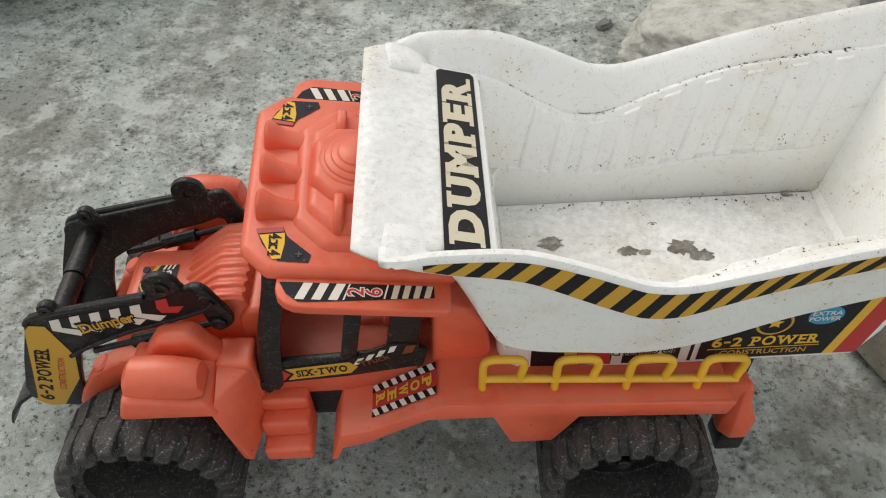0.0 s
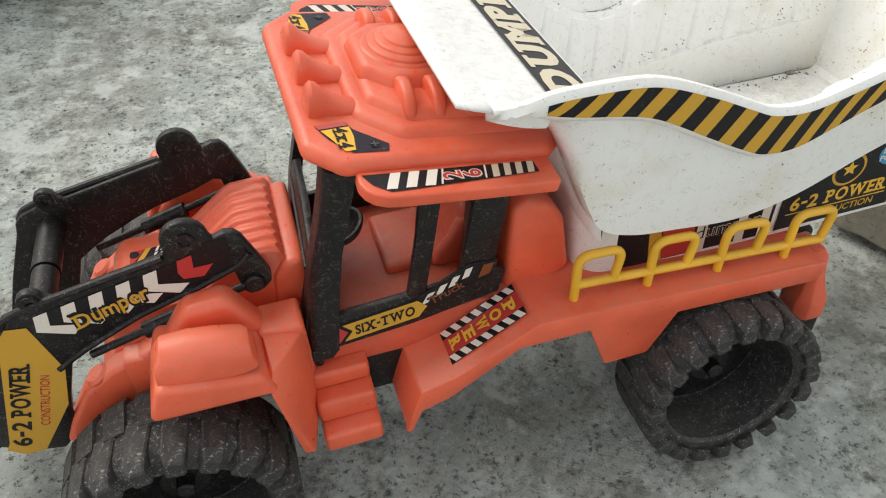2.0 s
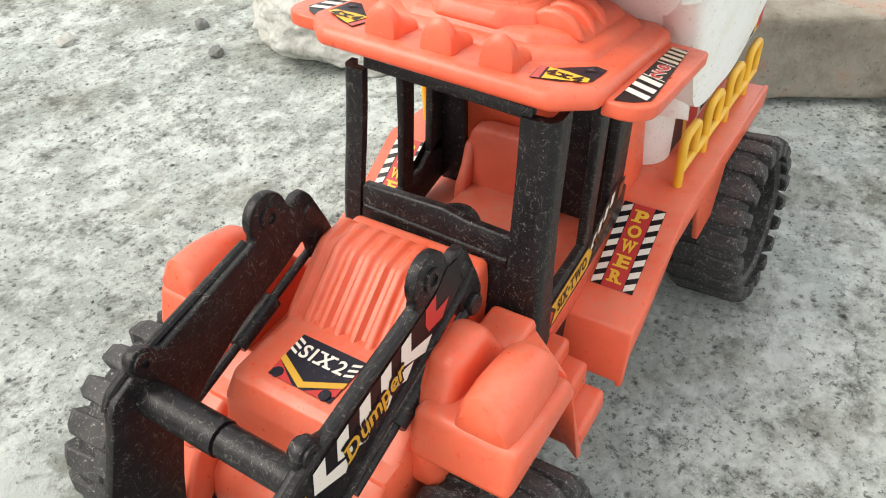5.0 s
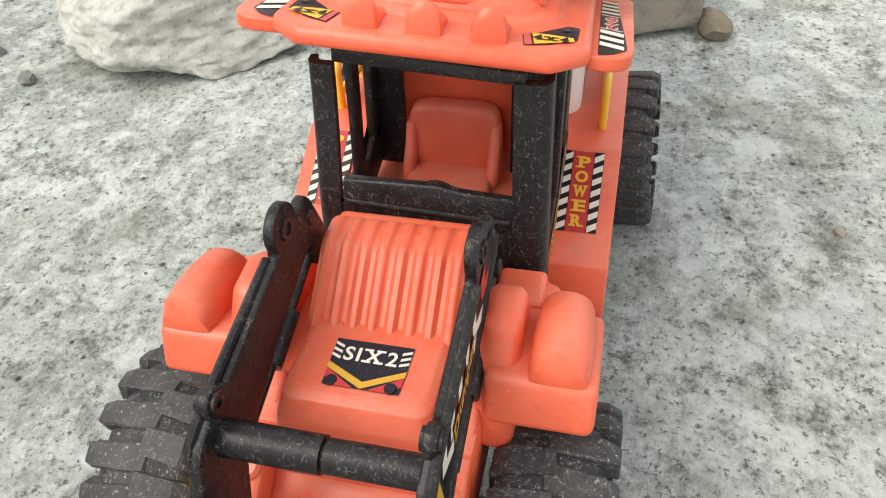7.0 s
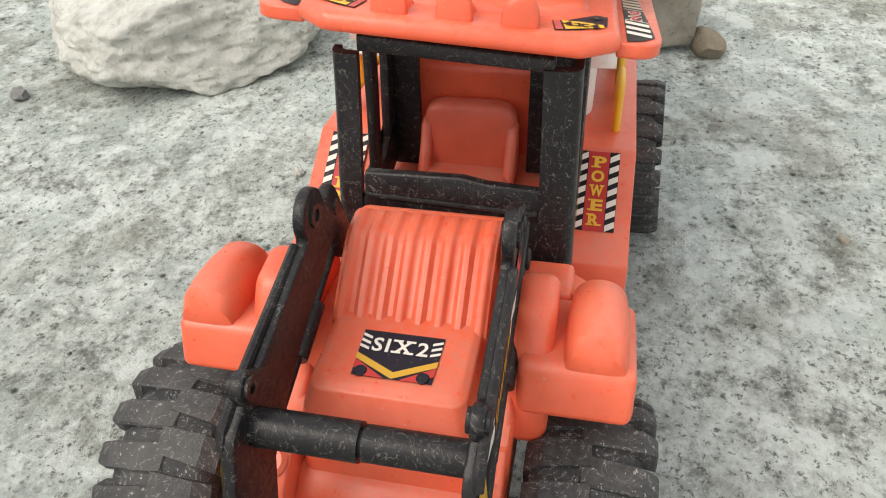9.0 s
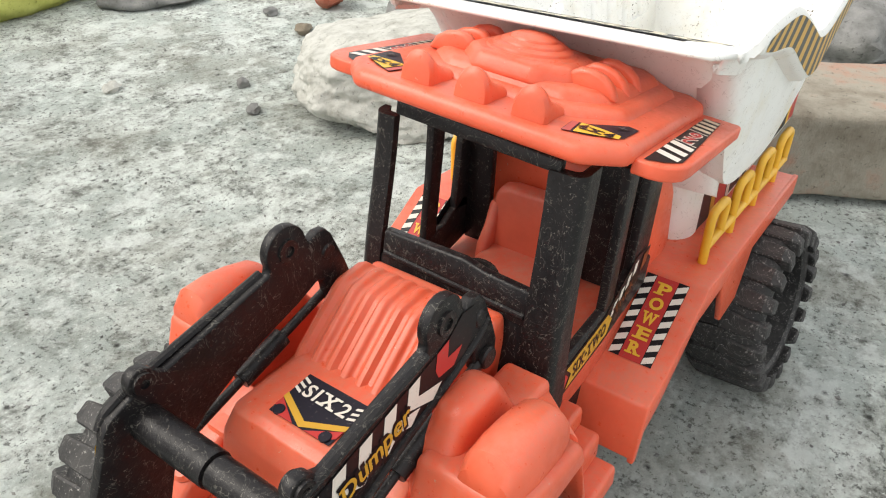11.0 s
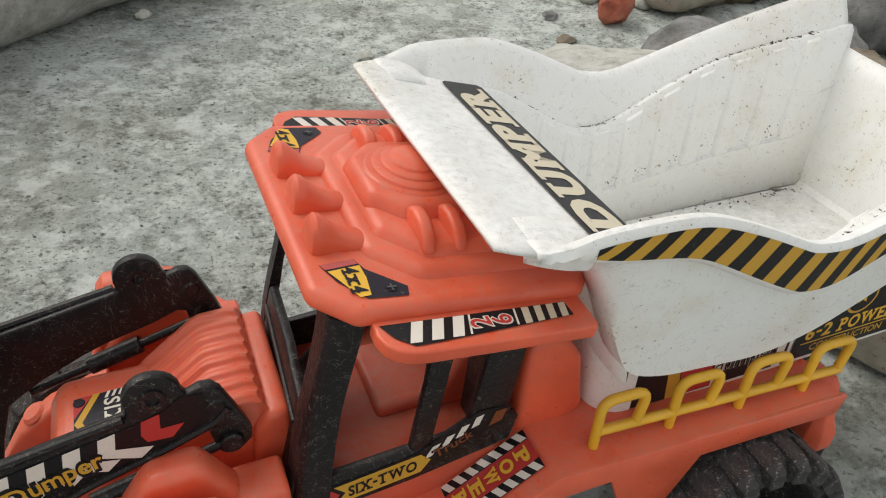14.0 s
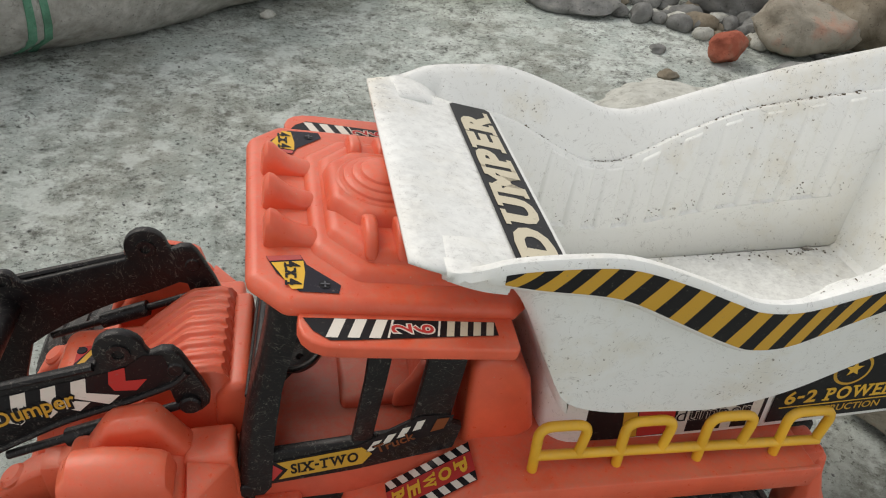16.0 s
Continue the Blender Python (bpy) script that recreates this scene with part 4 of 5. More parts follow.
def tipper():
    bed = truck
    xs = [-12 + 2.5 * i for i in range(77)]
    for side in (-1, 1):
        bm = bmesh.new()
        rows = []
        for x in xs:
            r, l, b = curve_at(x, RIM), curve_at(x, LEDGE), curve_at(x, BELLY)
            fl = curve_at(x, FLANGE) + 0.5
            low = 95 if x > 24 else l - 0.6
            w = rim_w(x)
            prof = [(32.5 if x > 24 else 44, low), (inner_y(low + 0.45 * (l - low), l) if x > 24 else 44.8, low + 0.45 * (l - low)), (44.6, l - 1.6), (45.8, l - 0.1), (48.2, l - 0.5), (49.0, min(l + 1.4, r - 1.8)), (w - 2.6, r - 1.6), (w - 1.6, r), (w + 0.2, r + 0.3), (w + 1.0, r - 1.0),
                    (w + 0.4, max(r - fl, b + 0.4)), (w - 1.2, max(r - fl - min(1.5, 0.3 * fl), b + 0.3)), (w - 4.5, max(r - fl - min(2.5, 0.5 * fl), b + 0.2)), (min(50.5, w - 5) + 0.45 * math.sin(x * 0.46) * min(1, max(0, x / 20)), b + 0.35 * max(0, (r - fl - 2.5 - b))), (min(48.5, w - 6), b), (45.5, b - 0.2), (40, b - 0.6)]
            prof = [(min(max(y, w - 5 + 0.3 * i if x < 4 else 0), w - 2.8 + 0.02 * i) if i < 6 else y, min(z - (1.7 if i < 6 and x < 4 else 0), r + 0.3)) for i, (y, z) in enumerate(prof)]
            rows.append([(x + 0.06 * (z - 95) * max(0, (x - 140) / 38), y * side, z) for y, z in prof])
        rings(bm, rows, cap=False, closed=False)
        wall = part("tipper_side", bm, WHITE, bed, "dirty white plastic side panel with a wavy rim", smooth=50)
        solid = wall.modifiers.new("wall", "SOLIDIFY")
        solid.thickness, solid.offset = 0.0012, 0.0
        # raised ribs on the inside face
        for k, x in enumerate((42, 54, 66, 79, 93, 107, 122, 138, 154)):
            bm = bmesh.new()
            l = curve_at(x, LEDGE)
            for i in range(1):
                z0, z1 = 95 + 0.36 * (l - 95), l - 0.5
                lean = 0.22 * (z1 - z0)
                loops = []
                for f, s in ((0, 0), (0.5, lean / 2), (1, lean)):
                    loop = []
                    for dx, dy in ((-4.4, 0.3), (-3.0, -2.5), (3.0, -2.5), (4.4, 0.3)):
                        ll = curve_at(x + s + dx, LEDGE)
                        z = 95 + 0.36 * (ll - 95) + f * (0.64 * (ll - 95) - 1.0)
                        loop.append((x + s + dx, side * (inner_y(z, ll) + dy), z))
                    loops.append(loop)
                rings(bm, loops)
            rounded(bm, 0.9, 3, 20)
            part("inner_rib", bm, WHITE, wall)
        bm = bmesh.new()
        rows = []
        for i in range(40):
            x = 34 + 3.2 * i
            l = curve_at(x, LEDGE)
            z = 95 + 0.34 * (l - 95)
            y = inner_y(z, l)
            rows.append([(x, side * (y + 0.6), z - 2.2), (x, side * (y - 2.0), z - 1.2), (x, side * (y - 2.0), z + 1.2), (x, side * (y + 0.6), z + 2.2)])
        rings(bm, rows)
        part("inner_rail", bm, WHITE, wall)
        hazard(side, wall)
    bm = bmesh.new()
    # floor, front wall, sloping front plate with its folded lip, and tail wall
    section = [(-20, 163.4), (-16, 162.9), (-11.5, 162.2), (-10.5, 161.4), (8, 156), (20.4, 152.6), (22.0, 151.4), (22.6, 148), (26.6, 104), (27.6, 96), (29.5, 95), (163, 94), (166, 96), (173, 120), (178, 140), (180, 149)]
    half = [51.0, 53.2, 55.0, 51.0, 46.5, 46, 46, 45.6, 35, 33.5, 33, 33, 34, 42, 47.5, 50]
    rows = []
    for (x, z), h in zip(section, half):
        rows.append([(x, h * k / 12, z - (2.5 * (1 - (k / 12) ** 2) if z > 147 and x > 100 else 0)) for k in range(-12, 13)])
    rings(bm, rows, cap=False, closed=False)
    pan = part("tipper_pan", bm, WHITE, bed, "dirty white plastic bed floor with front plate and tail wall", smooth=30)
    solid = pan.modifiers.new("wall", "SOLIDIFY")
    solid.thickness, solid.offset = 0.0012, 0.0
    bm = bmesh.new()
    loops = []
    for i in range(-12, 13):
        y = 47.5 * math.sin(0.5 * math.pi * i / 12)
        d = 6.5 * (1 - math.sqrt(max(0.0, 1 - max(0.0, (abs(y) - 39.5) / 8.0) ** 2)))
        loops.append([(0 + d, y, 156.5), (11 + d, y, 142), (21 + d * 0.8, y, 116), (24.0 + d * 0.3, y, 104), (26.2, y, 103), (21.8, y, 147), (7.5, y, 155)])
    rings(bm, loops)
    part("front_wall", bm, WHITE, bed)
    bm = prism([(29.6, 94.6), (29.6, 96.4), (162, 95.4), (162, 93.6)], -31, 31, 0.3)
    part("floor_plate", bm, WHITE, pan)
    # box under the bed with rounded front foot
    bm = prism([(34, 80.5), (36, 79), (100, 78.5), (157, 79), (163, 92.5), (34, 92.5)], -37.6, 37.6, 1.2, segments=3)
    part("bed_box", bm, WHITE, bed)
    bm = bmesh.new()
    loops = []
    for z, g in ((79.0, -1.4), (79.8, 0.0), (84, 0.3), (100, 0.6), (113, 0.9)):
        loop = []
        for r in (9.3 + g, 6.4):
            turn = [(33.6 + r * math.cos(radians(q)), 31 + r * math.sin(radians(q))) for q in range(90, 181, 15)]
            arm = [(36, 31 + r)] + turn + [(x, -y) for x, y in reversed(turn)] + [(36, -31 - r)]
            loop += arm if r > 7 else arm[::-1]
        loops.append([(x, y, z) for x, y in loop])
    rings(bm, loops)
    part("front_foot", bm, WHITE, bed)
    for side in (-1, 1):
        m = 1 if side < 0 else -1
        put = flat((0, 40.0 * side, 0), (m, 0, 0), (0, 0, 1))
        skirt = [(33.4, 79.2), (100, 78.5), (157, 79), (163, 93), (167, 119), (148, 117.5), (120, 113), (95, 108), (73, 104.5), (40, 107), (33.4, 108)]
        box = part("bed_skirt", prism(skirt, *sorted((37.7 * side, 40.0 * side)), 0.8), WHITE, bed)
        shapes = [([(m * x, z) for x, z in ((35.0, 103), (35.0, 83), (37.0, 81.5), (96, 80.5), (96, 106), (60, 106))], INK_BLACK, 0),
                  ([(m * x, z) for x, z in ((49, 81.5), (54, 81.5), (51, 104), (47, 104))], INK_GOLD, 1),
                  ([(m * x, z) for x, z in ((54, 81.5), (66, 81.5), (64, 104), (52, 104))], INK_RED, 1),
                  ([(m * x, z) for x, z in ((66, 81), (70, 81), (70, 104), (66, 104))], INK_WHITE, 2),
                  ([(m * x, z) for x, z in ((82, 81), (85.5, 81), (85.5, 104), (82, 104))], INK_WHITE, 2),
                  ([(m * x, z) for x, z in ((91, 80.8), (94.5, 80.8), (94.5, 106), (91, 106))], INK_WHITE, 2)]
        shapes.append((moved(lettering("dumper", 8.0, 0.2), m * 78, 88.5), INK_WHITE, 3))
        shapes.append((moved(lettering("dumper", 8.0, -0.02), m * 78, 88.5), INK_BLACK, 4))
        shapes.append(([(m * x, z) for x, z in ((98, 81), (145, 81), (153, 118), (130, 118), (110, 112), (98, 107))], INK_BLACK, 1))
        shapes.append(([(m * x, z) for x, z in ((145, 81), (149, 81), (157, 119), (153, 118))], INK_YELLOW, 1))
        shapes.append(([(m * x, z) for x, z in ((149, 81), (157.5, 81), (165, 119), (157, 119))], INK_RED, 1))
        for i, word in enumerate(slab_word("6-2", 11.0, 5.8, 0.03) + slab_word("POWER", 26.0, 5.8, 0.03)):
            shapes.append((moved(word, m * (107.5 if i < 1 else 128.5), 91.4), INK_YELLOW, 2 + 0.3 * i))
        shapes.append((moved(lettering("CONSTRUCTION", 4.2, 0.06, 0.98), m * 122, 84.6), INK_GOLD, 2))
        shapes.append((rect(*sorted((m * 101, m * 142)), 87.0, 87.5), INK_YELLOW, 2))
        ringed = [(m * 122 + 6.6 * math.cos(a), 101.5 + 6.6 * math.sin(a)) for a in (2 * math.pi * i / 24 for i in range(24))]
        shapes.append((ringed, INK_GOLD, 2))
        shapes.append(([(m * 122 + (x - m * 122) * 0.84, 101.5 + (z - 101.5) * 0.84) for x, z in ringed], INK_BLACK, 3))
        shapes.append(([(m * 122 + 3.2 * math.cos(a) * (1 if i % 2 else 0.45), 102 + 3.2 * math.sin(a) * (1 if i % 2 else 0.45)) for i, a in enumerate(2 * math.pi * i / 10 + math.pi / 2 + math.pi / 5 for i in range(10))], INK_YELLOW, 4))
        blue = [(m * 139 + 6.2 * math.cos(a), 105 + 5.2 * math.sin(a)) for a in (2 * math.pi * i / 24 for i in range(24))]
        shapes.append((blue, INK_BLUE, 2))
        shapes.append((moved(lettering("EXTRA", 3.4, 0.06), m * 139, 106.4), INK_WHITE, 3))
        shapes.append((moved(lettering("POWER", 3.2, 0.06), m * 139, 103.2), INK_WHITE, 3))
        sticker("side_sticker", put, shapes, box, "black sticker with yellow lettering, a red end and a blue disc")
    # big word across the front plate
    ahead = Vector((16, 0, -4.4)).normalized()
    put = flat((13.6, -2.0, 155.3), (0, 1, 0), -ahead)
    corners = [(-46.5, -7.2), (45.5, -7.2), (47, -5.8), (47, 5.8), (45.5, 7.2), (-46.5, 7.2)]
    words = [(word, INK_CREAM, 1 + 0.4 * i) for i, word in enumerate(slab_word("DUMPER", 86, 10.6, 0.06))]
    sticker("word_sticker", put, [(corners, INK_BLACK, 0)] + words, pan, "black sticker with cream slab lettering across the front plate")
    # screws and stuck dirt on the floor
    for x, y in ((92, 15), (136, 16), (60, 5), (152, -12)):
        bm = disc((x, y, 96.3 - 0.0077 * (x - 33)), (0, 0, 1), 2.2, 0.9, bevel=0.3)
        part("screw_boss", bm, WHITE, pan)
    # dirt: crumbs along the ledges and ribs, and caked patches on the floor
    rnd = random.Random(5)
    bm = bmesh.new()
    def crumb(x, y, z, r):
        m = Matrix.Translation((x, y, z)) @ Matrix.Rotation(rnd.uniform(0, 6), 4, (rnd.random(), rnd.random(), 1)) @ Matrix.Diagonal((r * rnd.uniform(0.8, 2.0), r, r * 0.6, 1))
        vs = [bm.verts.new(m @ Vector(p)) for p in ((1, 0, 0), (-1, 0.2, 0), (0, 1, 0), (0.2, -1, 0), (0, 0, 1), (0, 0, -1))]
        for a, b, c in ((0, 2, 4), (2, 1, 4), (1, 3, 4), (3, 0, 4), (2, 0, 5), (1, 2, 5), (3, 1, 5), (0, 3, 5)):
            bm.faces.new((vs[a], vs[b], vs[c]))
    for side in (-1, 1):
        for _ in range(480):
            x = rnd.uniform(34, 166)
            l = curve_at(x, LEDGE)
            kind = rnd.random()
            if kind < 0.45:
                crumb(x, side * rnd.uniform(45.9, 48.4), l - 0.1, rnd.uniform(0.2, 0.8))
            elif kind < 0.68:
                z = 95 + (0.34 + rnd.uniform(0.04, 0.12)) * (l - 95)
                crumb(x, side * (inner_y(z, l) - 0.5), z, rnd.uniform(0.15, 0.55))
            else:
                z = 95 + rnd.uniform(0.1, 0.98) * (l - 95)
                crumb(x, side * (inner_y(z, l) - 0.5), z, rnd.uniform(0.15, 0.45))
    for _ in range(160):
        x = 33 + 130 * rnd.random()
        crumb(x, rnd.choice((-1, 1)) * (30.5 - abs(rnd.gauss(0, 3))), 96.6 - 0.0077 * (x - 33), rnd.uniform(0.15, 0.5))
    tagged(part("dirt_crumbs", bm, DIRT, pan), kind="stuff")
    for x, y, r in ((49, 8, 6.0), (79, 2, 4.5), (92, 16, 2.6), (101, 3, 7.0), (108, -2, 5.5), (86, 1, 3.0), (152, 30, 3.0)):
        bm = bmesh.new()
        ringed = [bm.verts.new((x + r * rnd.uniform(0.55, 1.1) * math.cos(a), y + 0.7 * r * rnd.uniform(0.55, 1.1) * math.sin(a), 96.6 - 0.0077 * (x - 33))) for a in (2 * math.pi * i / 22 for i in range(22))]
        mid = bm.verts.new((x, y, 96.85 - 0.0077 * (x - 33)))
        for a, b in zip(ringed, ringed[1:] + ringed[:1]):
            bm.faces.new((a, b, mid))
        part("caked_dirt", bm, CAKED, pan)
    return bed


def hazard(side, wall):
    """Black and yellow slanting stripes along the outer rim."""
    def place(x, v, h):
        r = curve_at(x, RIM)
        w = rim_w(x) + 0.9 - 0.55 * v
        full = curve_at(x, FLANGE) - 0.8
        return (x + 0.06 * (r - 95) * max(0, (x - 140) / 38), (w + 0.75 + h) * side, r - 1.2 - v * full)
    def cut(x0, x1):
        verts, faces = [], []
        for j in range(7):
            v = j / 6
            for i in range(3):
                x = x0 + (x1 - x0) * i / 2 - 6.0 * v
                verts.append((min(max(x, 0.5), 172), v))
        for j in range(6):
            for i in range(2):
                faces.append((j * 3 + i, j * 3 + i + 1, j * 3 + i + 4, j * 3 + i + 3))
        return verts, faces
    shapes = []
    x, k = 0.5, 0
    while x < 174:
        shapes.append((cut(x, x + 4.35), INK_GOLD if k % 2 else INK_BLACK, 0))
        x, k = x + 4.35, k + 1
    sticker("hazard_sticker", place, shapes, wall, "black and yellow hazard stripe sticker", lift=0.0)


def rails():
    for side in (-1, 1):
        y = 49.5 * side
        bm = tube([(17.6, y, deck_z(17) + 6.2), (111, y, deck_z(111) + 5.0)], 1.55, segments=10)
        bar = part("rail_bar", bm, YELLOW, truck)
        for k in range(4):
            x = 17.5 + 26.4 * k
            b = deck_z(x)
            path = corner_path([(x, y, b - 1), (x + 0.5, y, b + 18.2), (x + 15.5, y, b + 17.2), (x + 13.5, y, b + 5.5)], 4.5)
            part("hoop", tube(path, 1.55, segments=10), YELLOW, bar)


def power_labels(deck_parent):
    for side in (-1, 1):
        y = -44.8 if side < 0 else 44.8
        run = Vector((-25, 0, -14.8)).normalized()
        across = (0, 1, 0)
        put = flat((-11.6, y, 77.1), (0, -1, 0), (Vector((25, 0, 14.8))).normalized())
        shapes = [(rect(-6.9, 6.9, -14.6, 14.6), INK_RED, 0), (rect(-6.9, -3.5, -14.6, 14.6), INK_BLACK, 1), (rect(3.5, 6.9, -14.6, 14.6), INK_BLACK, 1)]
        for s in (-1, 1):
            for k in range(7):
                v = -14.6 + 4.17 * k
                shapes.append(([(s * 3.7, v + (0 if s > 0 else 1.7)), (s * 6.8, v + (1.7 if s > 0 else 0)), (s * 6.8, v + 2.2 + (1.7 if s > 0 else 0)), (s * 3.7, v + 2.2 + (0 if s > 0 else 1.7))], INK_WHITE, 2))
        for k, ch in enumerate("POWER"):
            for i, word in enumerate(slab_word(ch, 5.0 if ch != "O" else 4.4, 4.2, 0.04)):
                shapes.append((moved(word, 0, 10.6 - 5.3 * k), INK_YELLOW, 2 + 0.4 * i))
        sticker("power_sticker", put, shapes, deck_parent, "red sticker with yellow letters between striped borders")


def nose_label(nose):
    plain = flat((-108.2, -1.6, 95.0), (0, -1, 0), Vector((1, 0, 0)))
    put = lambda u, v, h: plain(0.92 * u, 0.92 * v, h)
    shapes = [([(-10.5, -8.5), (10.5, -8.5), (11, 7), (-11, 7)], INK_NAVY, 0),
              ([(-10.8, -1), (0, -6.2), (10.8, -1), (10.8, -3), (0, -8.4), (-10.8, -3)], INK_GOLD, 1),
              ([(-10.6, -3.2), (-2, -8.5), (-7, -8.5), (-10.6, -6)], INK_RED, 1), ([(10.6, -3.2), (2, -8.5), (7, -8.5), (10.6, -6)], INK_RED, 1)]
    for k in range(3):
        for s in (-1, 1):
            shapes.append(([(s * 10.8, 5.8 - 1.9 * k), (s * 8.2, 4.8 - 1.9 * k), (s * 8.2, 3.9 - 1.9 * k), (s * 10.8, 4.9 - 1.9 * k)], INK_WHITE, 1))
    for i, word in enumerate(slab_word("SIX2", 15.0, 4.8, 0.02, 0.14)):
        shapes.append((moved(word, 0, 2.2), INK_WHITE, 2 + 0.4 * i))
    sticker("nose_sticker", put, shapes, nose, "dark sticker with white lettering and gold chevron")
    for y in (-6.5, 8.5):
        bm = disc((-114.6, y - 2.4, 95.3), (0, 0, 1), 1.6, 0.8, bevel=0.2, segments=14)
        part("screw_head", bm, INK_NAVY, nose)


chassis()
nose = front_body()
roof()
cab_frame()
loader()
bed = tipper()
rails()
power_labels(bpy.data.objects["deck"])
nose_label(nose)
for x, near, far, z in ((73.5, 70.5, 71, 36.0), (-115.0, 62.5, 70.5, 41.6)):
    for side in (-1, 1):
        wheel(x, (near if side < 0 else far) * side, z, side, 5.5 if x > 0 else 1.5, 2.5 if x > 0 else 0)
bm = tube([(72, -45, 37), (72, 45, 37)], 4, segments=12)
part("axle", bm, STEEL, truck)
bm = tube([(-113.5, -45, 41.5), (-113.5, 45, 41.5)], 4, segments=12)
part("axle", bm, STEEL, truck)

# ---- stones, brick, rubble and sack round the truck ----
def boulder(name, size, material, at, turn, label, seed, rough=0.16, detail=5, category="stone", group=""):
    """A worn lump: a sphere planed on a few sides and pushed about by noise."""
    bm = bmesh.new()
    bmesh.ops.create_icosphere(bm, subdivisions=detail, radius=1.0)
    rnd = random.Random(seed)
    cuts = []
    for _ in range(10):
        d = Vector((rnd.gauss(0, 1), rnd.gauss(0, 1), rnd.gauss(0, 1))).normalized()
        cuts.append((d, rnd.uniform(0.66, 0.95)))
    for v in bm.verts:
        n = v.co.normalized()
        p = n.copy()
        for d, far in cuts:
            over = p.dot(d) - far
            if over > 0:
                p -= d * over * 0.88
        k = 1 + rough * (noise.noise(n * 1.6 + Vector((seed, 0, 0))) + 0.4 * noise.noise(n * 5 + Vector((0, seed, 0))) + 0.2 * noise.noise(n * 14 + Vector((0, 0, seed))))
        p *= k
        v.co = Vector((p.x * size[0], p.y * size[1], max(p.z, -0.8) * size[2]))
    ob = part(name, bm, material, None, "", smooth=60, scale=1.0)
    ob.location = at
    ob.rotation_euler = [radians(a) for a in turn]
    return tagged(ob, label, category, group)


def on_ground(x, y, lift):
    return (x, y, ground_height(x, y) + lift)


boulder("boulder", (0.092, 0.092, 0.038), PALE_STONE, on_ground(0.224, 0.238, 0.024), (0, 0, -50), "large pale rounded stone lying on the concrete", 3, rough=0.13, detail=6)


def half_brick():
    bm = block(-0.5, 0.5, -0.5, 0.5, -0.5, 0.5, 0.06, segments=3)
    bmesh.ops.subdivide_edges(bm, edges=[e for e in bm.edges if e.calc_length() > 0.3], cuts=14, use_grid_fill=True)
    for v in bm.verts:
        p = Vector((v.co.x * 0.100, v.co.y * 0.142, v.co.z * 0.052))
        d = noise.noise(p * 18) * 0.004 + noise.noise(p * 60) * 0.0018
        v.co = p + p.normalized() * d
    ob = part("brick", bm, BRICK, None, "", smooth=60, scale=1.0)
    ob.location = on_ground(0.273, -0.018, 0.027)
    ob.rotation_euler = (0, radians(2), radians(25))
    return tagged(ob, "broken red brick crusted with grey mortar", "brick")


half_brick()
boulder("brick_chip", (0.016, 0.010, 0.010), BROWN_STONE, on_ground(0.256, -0.108, 0.006), (10, 0, 30), "small brown stone chip beside the brick", 21, detail=3)

# stones heaped behind the tail
for x, y, lift, size, turn, mat, seed, label in (
        (0.345, 0.300, 0.020, (0.060, 0.045, 0.040), 20, GREY_STONE, 31, "dark grey rough stone behind the boulder"),
        (0.375, 0.195, 0.028, (0.070, 0.050, 0.045), 70, BROWN_STONE, 32, "brown weathered stone among the rubble"),
        (0.420, 0.275, 0.024, (0.050, 0.060, 0.035), 130, GREY_STONE, 33, "dark grey rough stone in the heap"),
        (0.480, 0.180, 0.024, (0.060, 0.050, 0.040), 10, GREY_STONE, 34, "grey angular stone in the heap"),
        (0.520, 0.020, 0.018, (0.095, 0.070, 0.030), 60, GREY_STONE, 35, "flat grey slab of stone behind the brick"),
        (0.620, 0.260, 0.030, (0.060, 0.090, 0.055), 30, GREY_STONE, 36, "grey stone at the back of the heap"),
        (0.640, 0.120, 0.030, (0.080, 0.070, 0.050), 110, BROWN_STONE, 37, "brown stone at the back of the heap"),
        (0.560, 0.360, 0.030, (0.080, 0.060, 0.050), 80, GREY_STONE, 38, "grey stone in the rubble heap"),
        (0.255, 0.590, 0.010, (0.056, 0.036, 0.020), -28, GREY_STONE, 39, "flat grey stone on the concrete"),
        (0.440, 0.462, 0.022, (0.052, 0.036, 0.032), -20, BRICK, 40, "pinkish mortar crusted block in the rubble"),
        (0.352, 0.440, 0.014, (0.019, 0.016, 0.017), 15, RED_BRICK, 41, "small red brick lump among pebbles"),
        (0.335, 0.640, 0.014, (0.050, 0.040, 0.022), 15, BROWN_STONE, 42, "flat brown stone at the edge of the rubble"),
        (0.430, 0.570, 0.020, (0.070, 0.045, 0.034), -35, GREY_STONE, 43, "grey stone in the rubble"),
        (0.540, 0.500, 0.030, (0.080, 0.060, 0.050), 25, BROWN_STONE, 44, "brown stone at the back of the rubble"),
        (0.510, 0.640, 0.030, (0.090, 0.060, 0.050), 5, GREY_STONE, 45, "grey stone at the back of the rubble"),
        (0.640, 0.560, 0.030, (0.090, 0.070, 0.060), 65, GREY_STONE, 46, "large grey stone far back in the heap")):
    boulder("rubble_stone", size, mat, on_ground(x, y, lift), (0, 0, turn), label, seed, rough=0.2, detail=4, group="rubble heap")

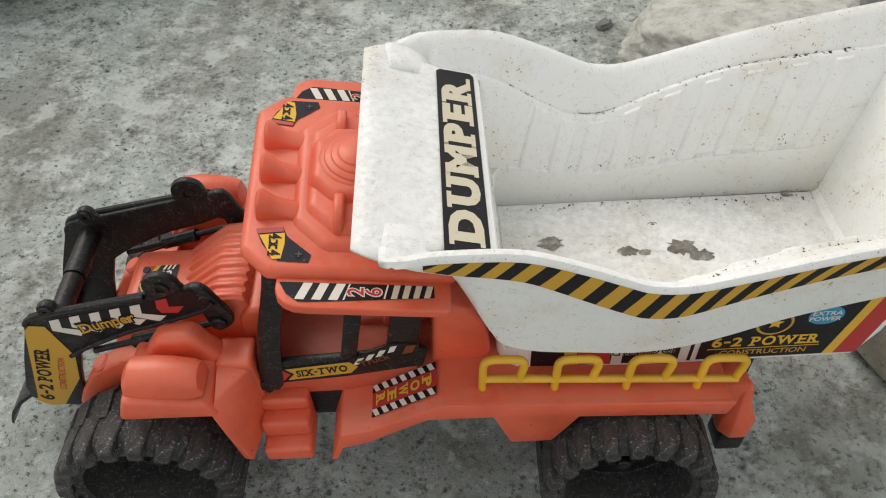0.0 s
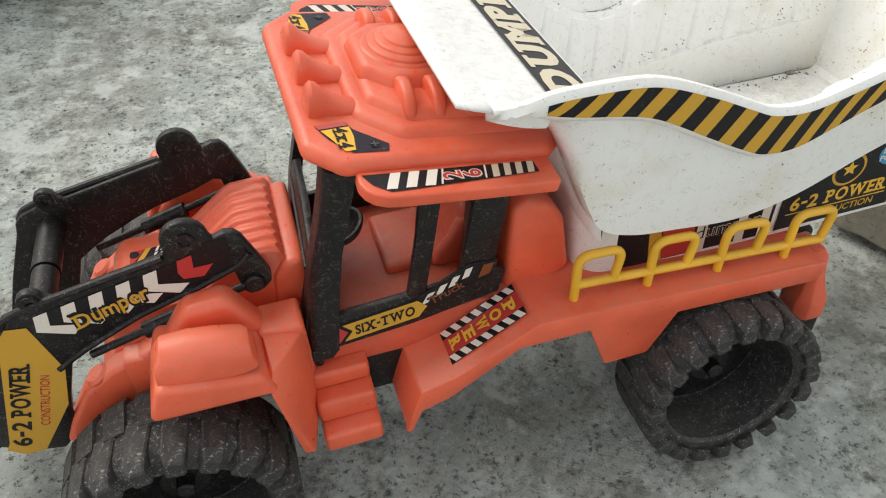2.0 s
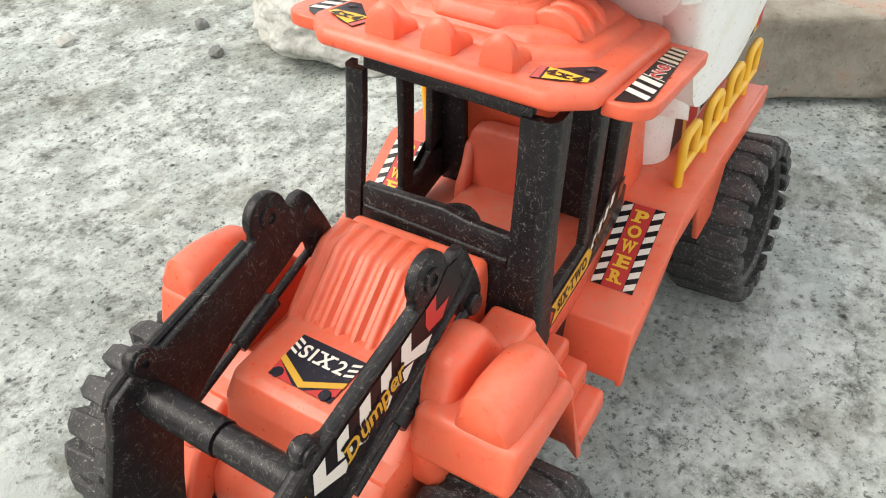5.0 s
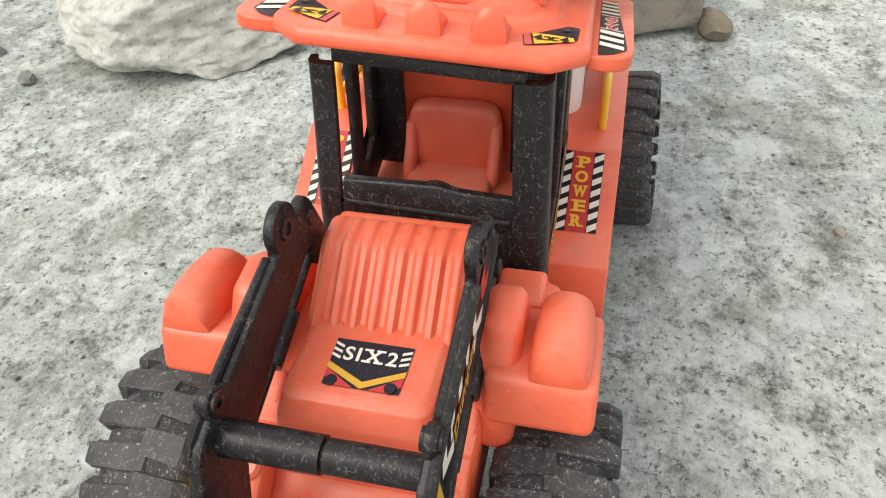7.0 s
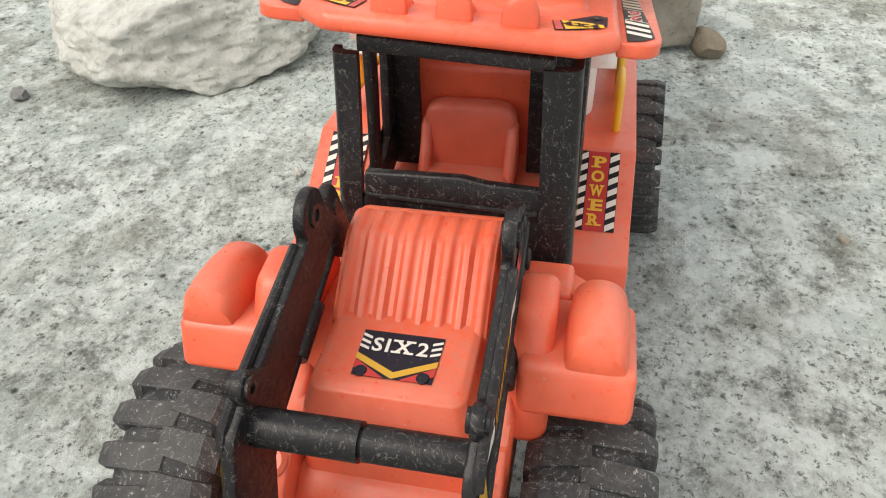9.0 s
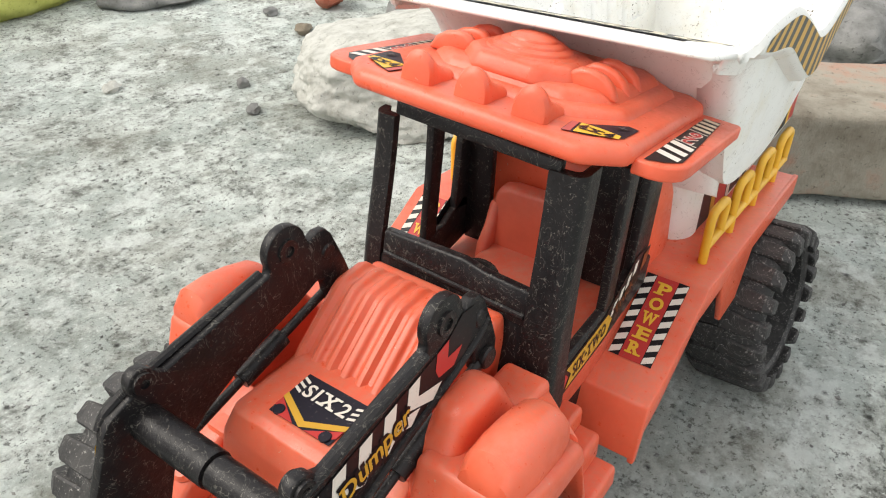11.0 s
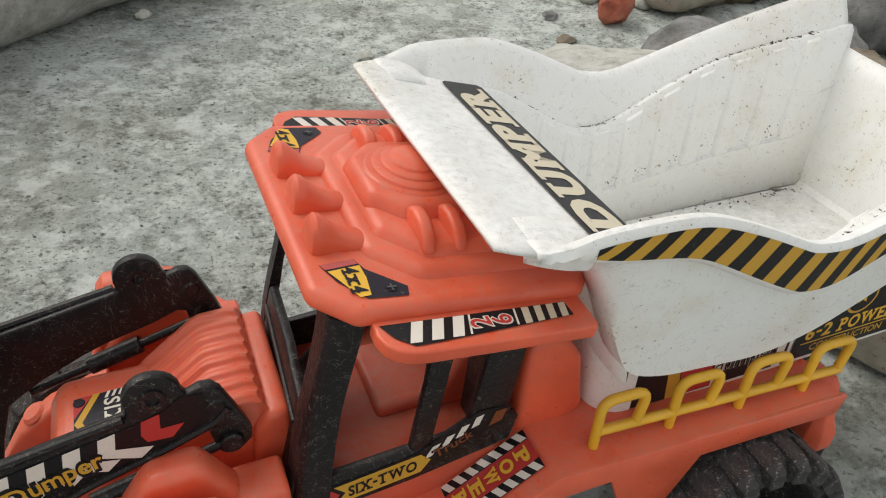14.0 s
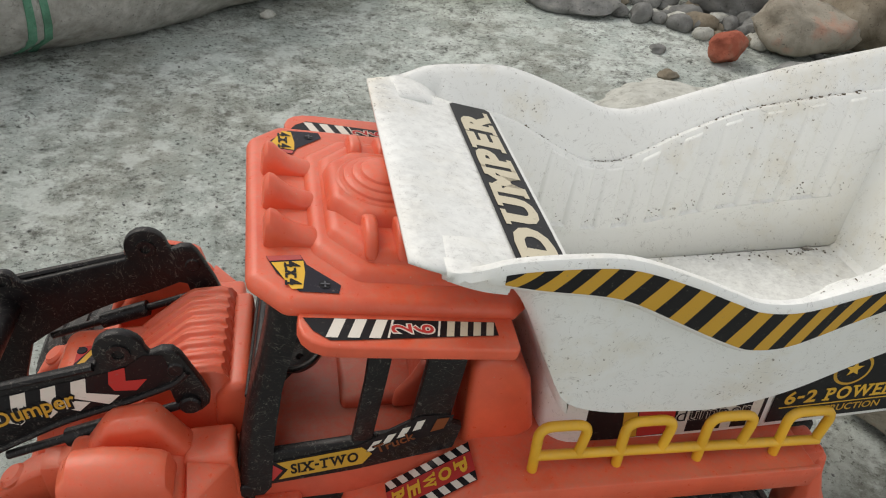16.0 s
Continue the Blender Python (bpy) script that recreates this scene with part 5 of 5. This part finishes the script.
rnd = random.Random(9)
for k in range(80):
    x, y = rnd.uniform(0.25, 0.46), rnd.uniform(0.44, 0.60)
    if y < 0.60 - 0.75 * (x - 0.22) * 0.9:
        x += 0.10
        y += 0.02
    r = rnd.uniform(0.006, 0.018)
    boulder("pebble", (r, r * rnd.uniform(0.7, 1), r * rnd.uniform(0.5, 0.8)), rnd.choice((GREY_STONE, GREY_STONE, BROWN_STONE, PALE_STONE)), on_ground(x, y, r * 0.4), (0, 0, rnd.uniform(0, 180)), "small rough pebble in the rubble", 60 + k, rough=0.25, detail=2, group="rubble pebbles", category="pebble")
for x, y, r, mat, label in ((0.086, 0.112, 0.0042, PALE_STONE, "small white pebble on the concrete"), (0.071, -0.160, 0.0036, BRICK, "small flat brown flake on the concrete"),
                            (-0.074, 0.565, 0.010, PALE_STONE, "small pale pebble near the sack"), (0.137, 0.318, 0.008, GREY_STONE, "rough grey lump near the boulder"),
                            (0.164, 0.361, 0.008, GREY_STONE, "grey pebble lying on the concrete"), (0.096, 0.433, 0.009, PALE_STONE, "pale pebble lying on the concrete"),
                            (0.281, 0.409, 0.012, BROWN_STONE, "brown lump of rubble by the boulder"), (0.297, 0.470, 0.010, GREY_STONE, "grey pebble at the edge of the rubble")):
    boulder("pebble", (r, r * 0.7, r * 0.5), mat, on_ground(x, y, r * 0.25), (0, 0, 40), label, int(x * 1000) + 300, rough=0.4, detail=3, category="pebble")

# a fine scatter of grit, too small to count
bm = bmesh.new()
for k in range(1500):
    x, y = rnd.uniform(-0.35, 0.5), rnd.uniform(-0.35, 0.65)
    r = rnd.uniform(0.0005, 0.0016)
    m = Matrix.Translation(on_ground(x, y, r * 0.2)) @ Matrix.Rotation(rnd.uniform(0, 6), 4, (rnd.random(), rnd.random(), 1)) @ Matrix.Diagonal((r, r * 0.8, r * 0.6, 1))
    vs = [bm.verts.new(m @ Vector(p)) for p in ((1, 0, 0), (-1, 0.2, 0), (0, 1, 0), (0.2, -1, 0), (0, 0, 1), (0, 0, -1))]
    for a, b, c in ((0, 2, 4), (2, 1, 4), (1, 3, 4), (3, 0, 4), (2, 0, 5), (1, 2, 5), (3, 1, 5), (0, 3, 5)):
        bm.faces.new((vs[a], vs[b], vs[c]))
tagged(part("grit", bm, GREY_STONE, None, "", scale=1.0), "fine dark grit scattered on the concrete", "grit", kind="stuff")


def sack():
    """A filled woven sack lying along the edge, with a green band and a loose hem."""
    own = new("cement_sack")
    own.location = (0, 0, 0)
    tagged(own, "dirty white woven sack with green stripes lying on the concrete", "sack")
    a, b = Vector((-0.50, 0.236, 0)), Vector((0.04, 0.658, 0))
    way = (b - a).normalized()
    side = Vector((-way.y, way.x, 0))
    def skin(u0, u1, grow, count):
        bm = bmesh.new()
        loops = []
        for i in range(count + 1):
            u = u0 + (u1 - u0) * i / count
            p = a.lerp(b, u) + side * 0.108
            full = 1.0 - 0.25 * abs(2 * u - 1) ** 3
            loop = []
            for k in range(40):
                c = 2 * math.pi * k / 40
                w, h = 0.135 * full, 0.085 * full
                y = math.copysign(abs(math.cos(c)) ** 0.8, math.cos(c)) * w
                z = math.copysign(abs(math.sin(c)) ** 0.8, math.sin(c)) * h
                q = p + side * y + Vector((0, 0, z + h * 0.9))
                d = 0.010 * noise.noise(q * 9) + 0.004 * noise.noise(q * 32)
                q += (side * y + Vector((0, 0, z))).normalized() * (d + grow)
                q.z = max(q.z + ground_height(q.x, q.y), ground_height(q.x, q.y) + 0.001)
                loop.append(q)
            loops.append(loop)
        rings(bm, loops)
        return bm
    part("sack_body", skin(0, 1, 0, 70), SACKING, own, scale=1.0, smooth=70)
    for u in (0.452, 0.468):
        part("green_stripe", skin(u, u + 0.008, 0.0015, 3), GREEN_BAND, own, "faded green woven stripe", scale=1.0, smooth=70)
    bm = bmesh.new()
    tube(corner_path([a.lerp(b, 0.36) + side * -0.008 + Vector((0, 0, 0.046)), a.lerp(b, 0.33) + side * -0.014 + Vector((0, 0, 0.044)), a.lerp(b, 0.30) + side * -0.016 + Vector((0, 0, 0.042)), a.lerp(b, 0.26) + side * -0.02 + Vector((0, 0, 0.045))], 0.02), 0.0022, bm, 8)
    part("hem", bm, GREEN_BAND, own, "green stitched hem", scale=1.0)


sack()
boulder("cloth_bundle", (0.12, 0.075, 0.05), LIME, on_ground(0.155, 0.695, 0.035), (0, 0, -12), "yellow-green cloth bundle lying on the concrete", 77, rough=0.1, category="bundle")
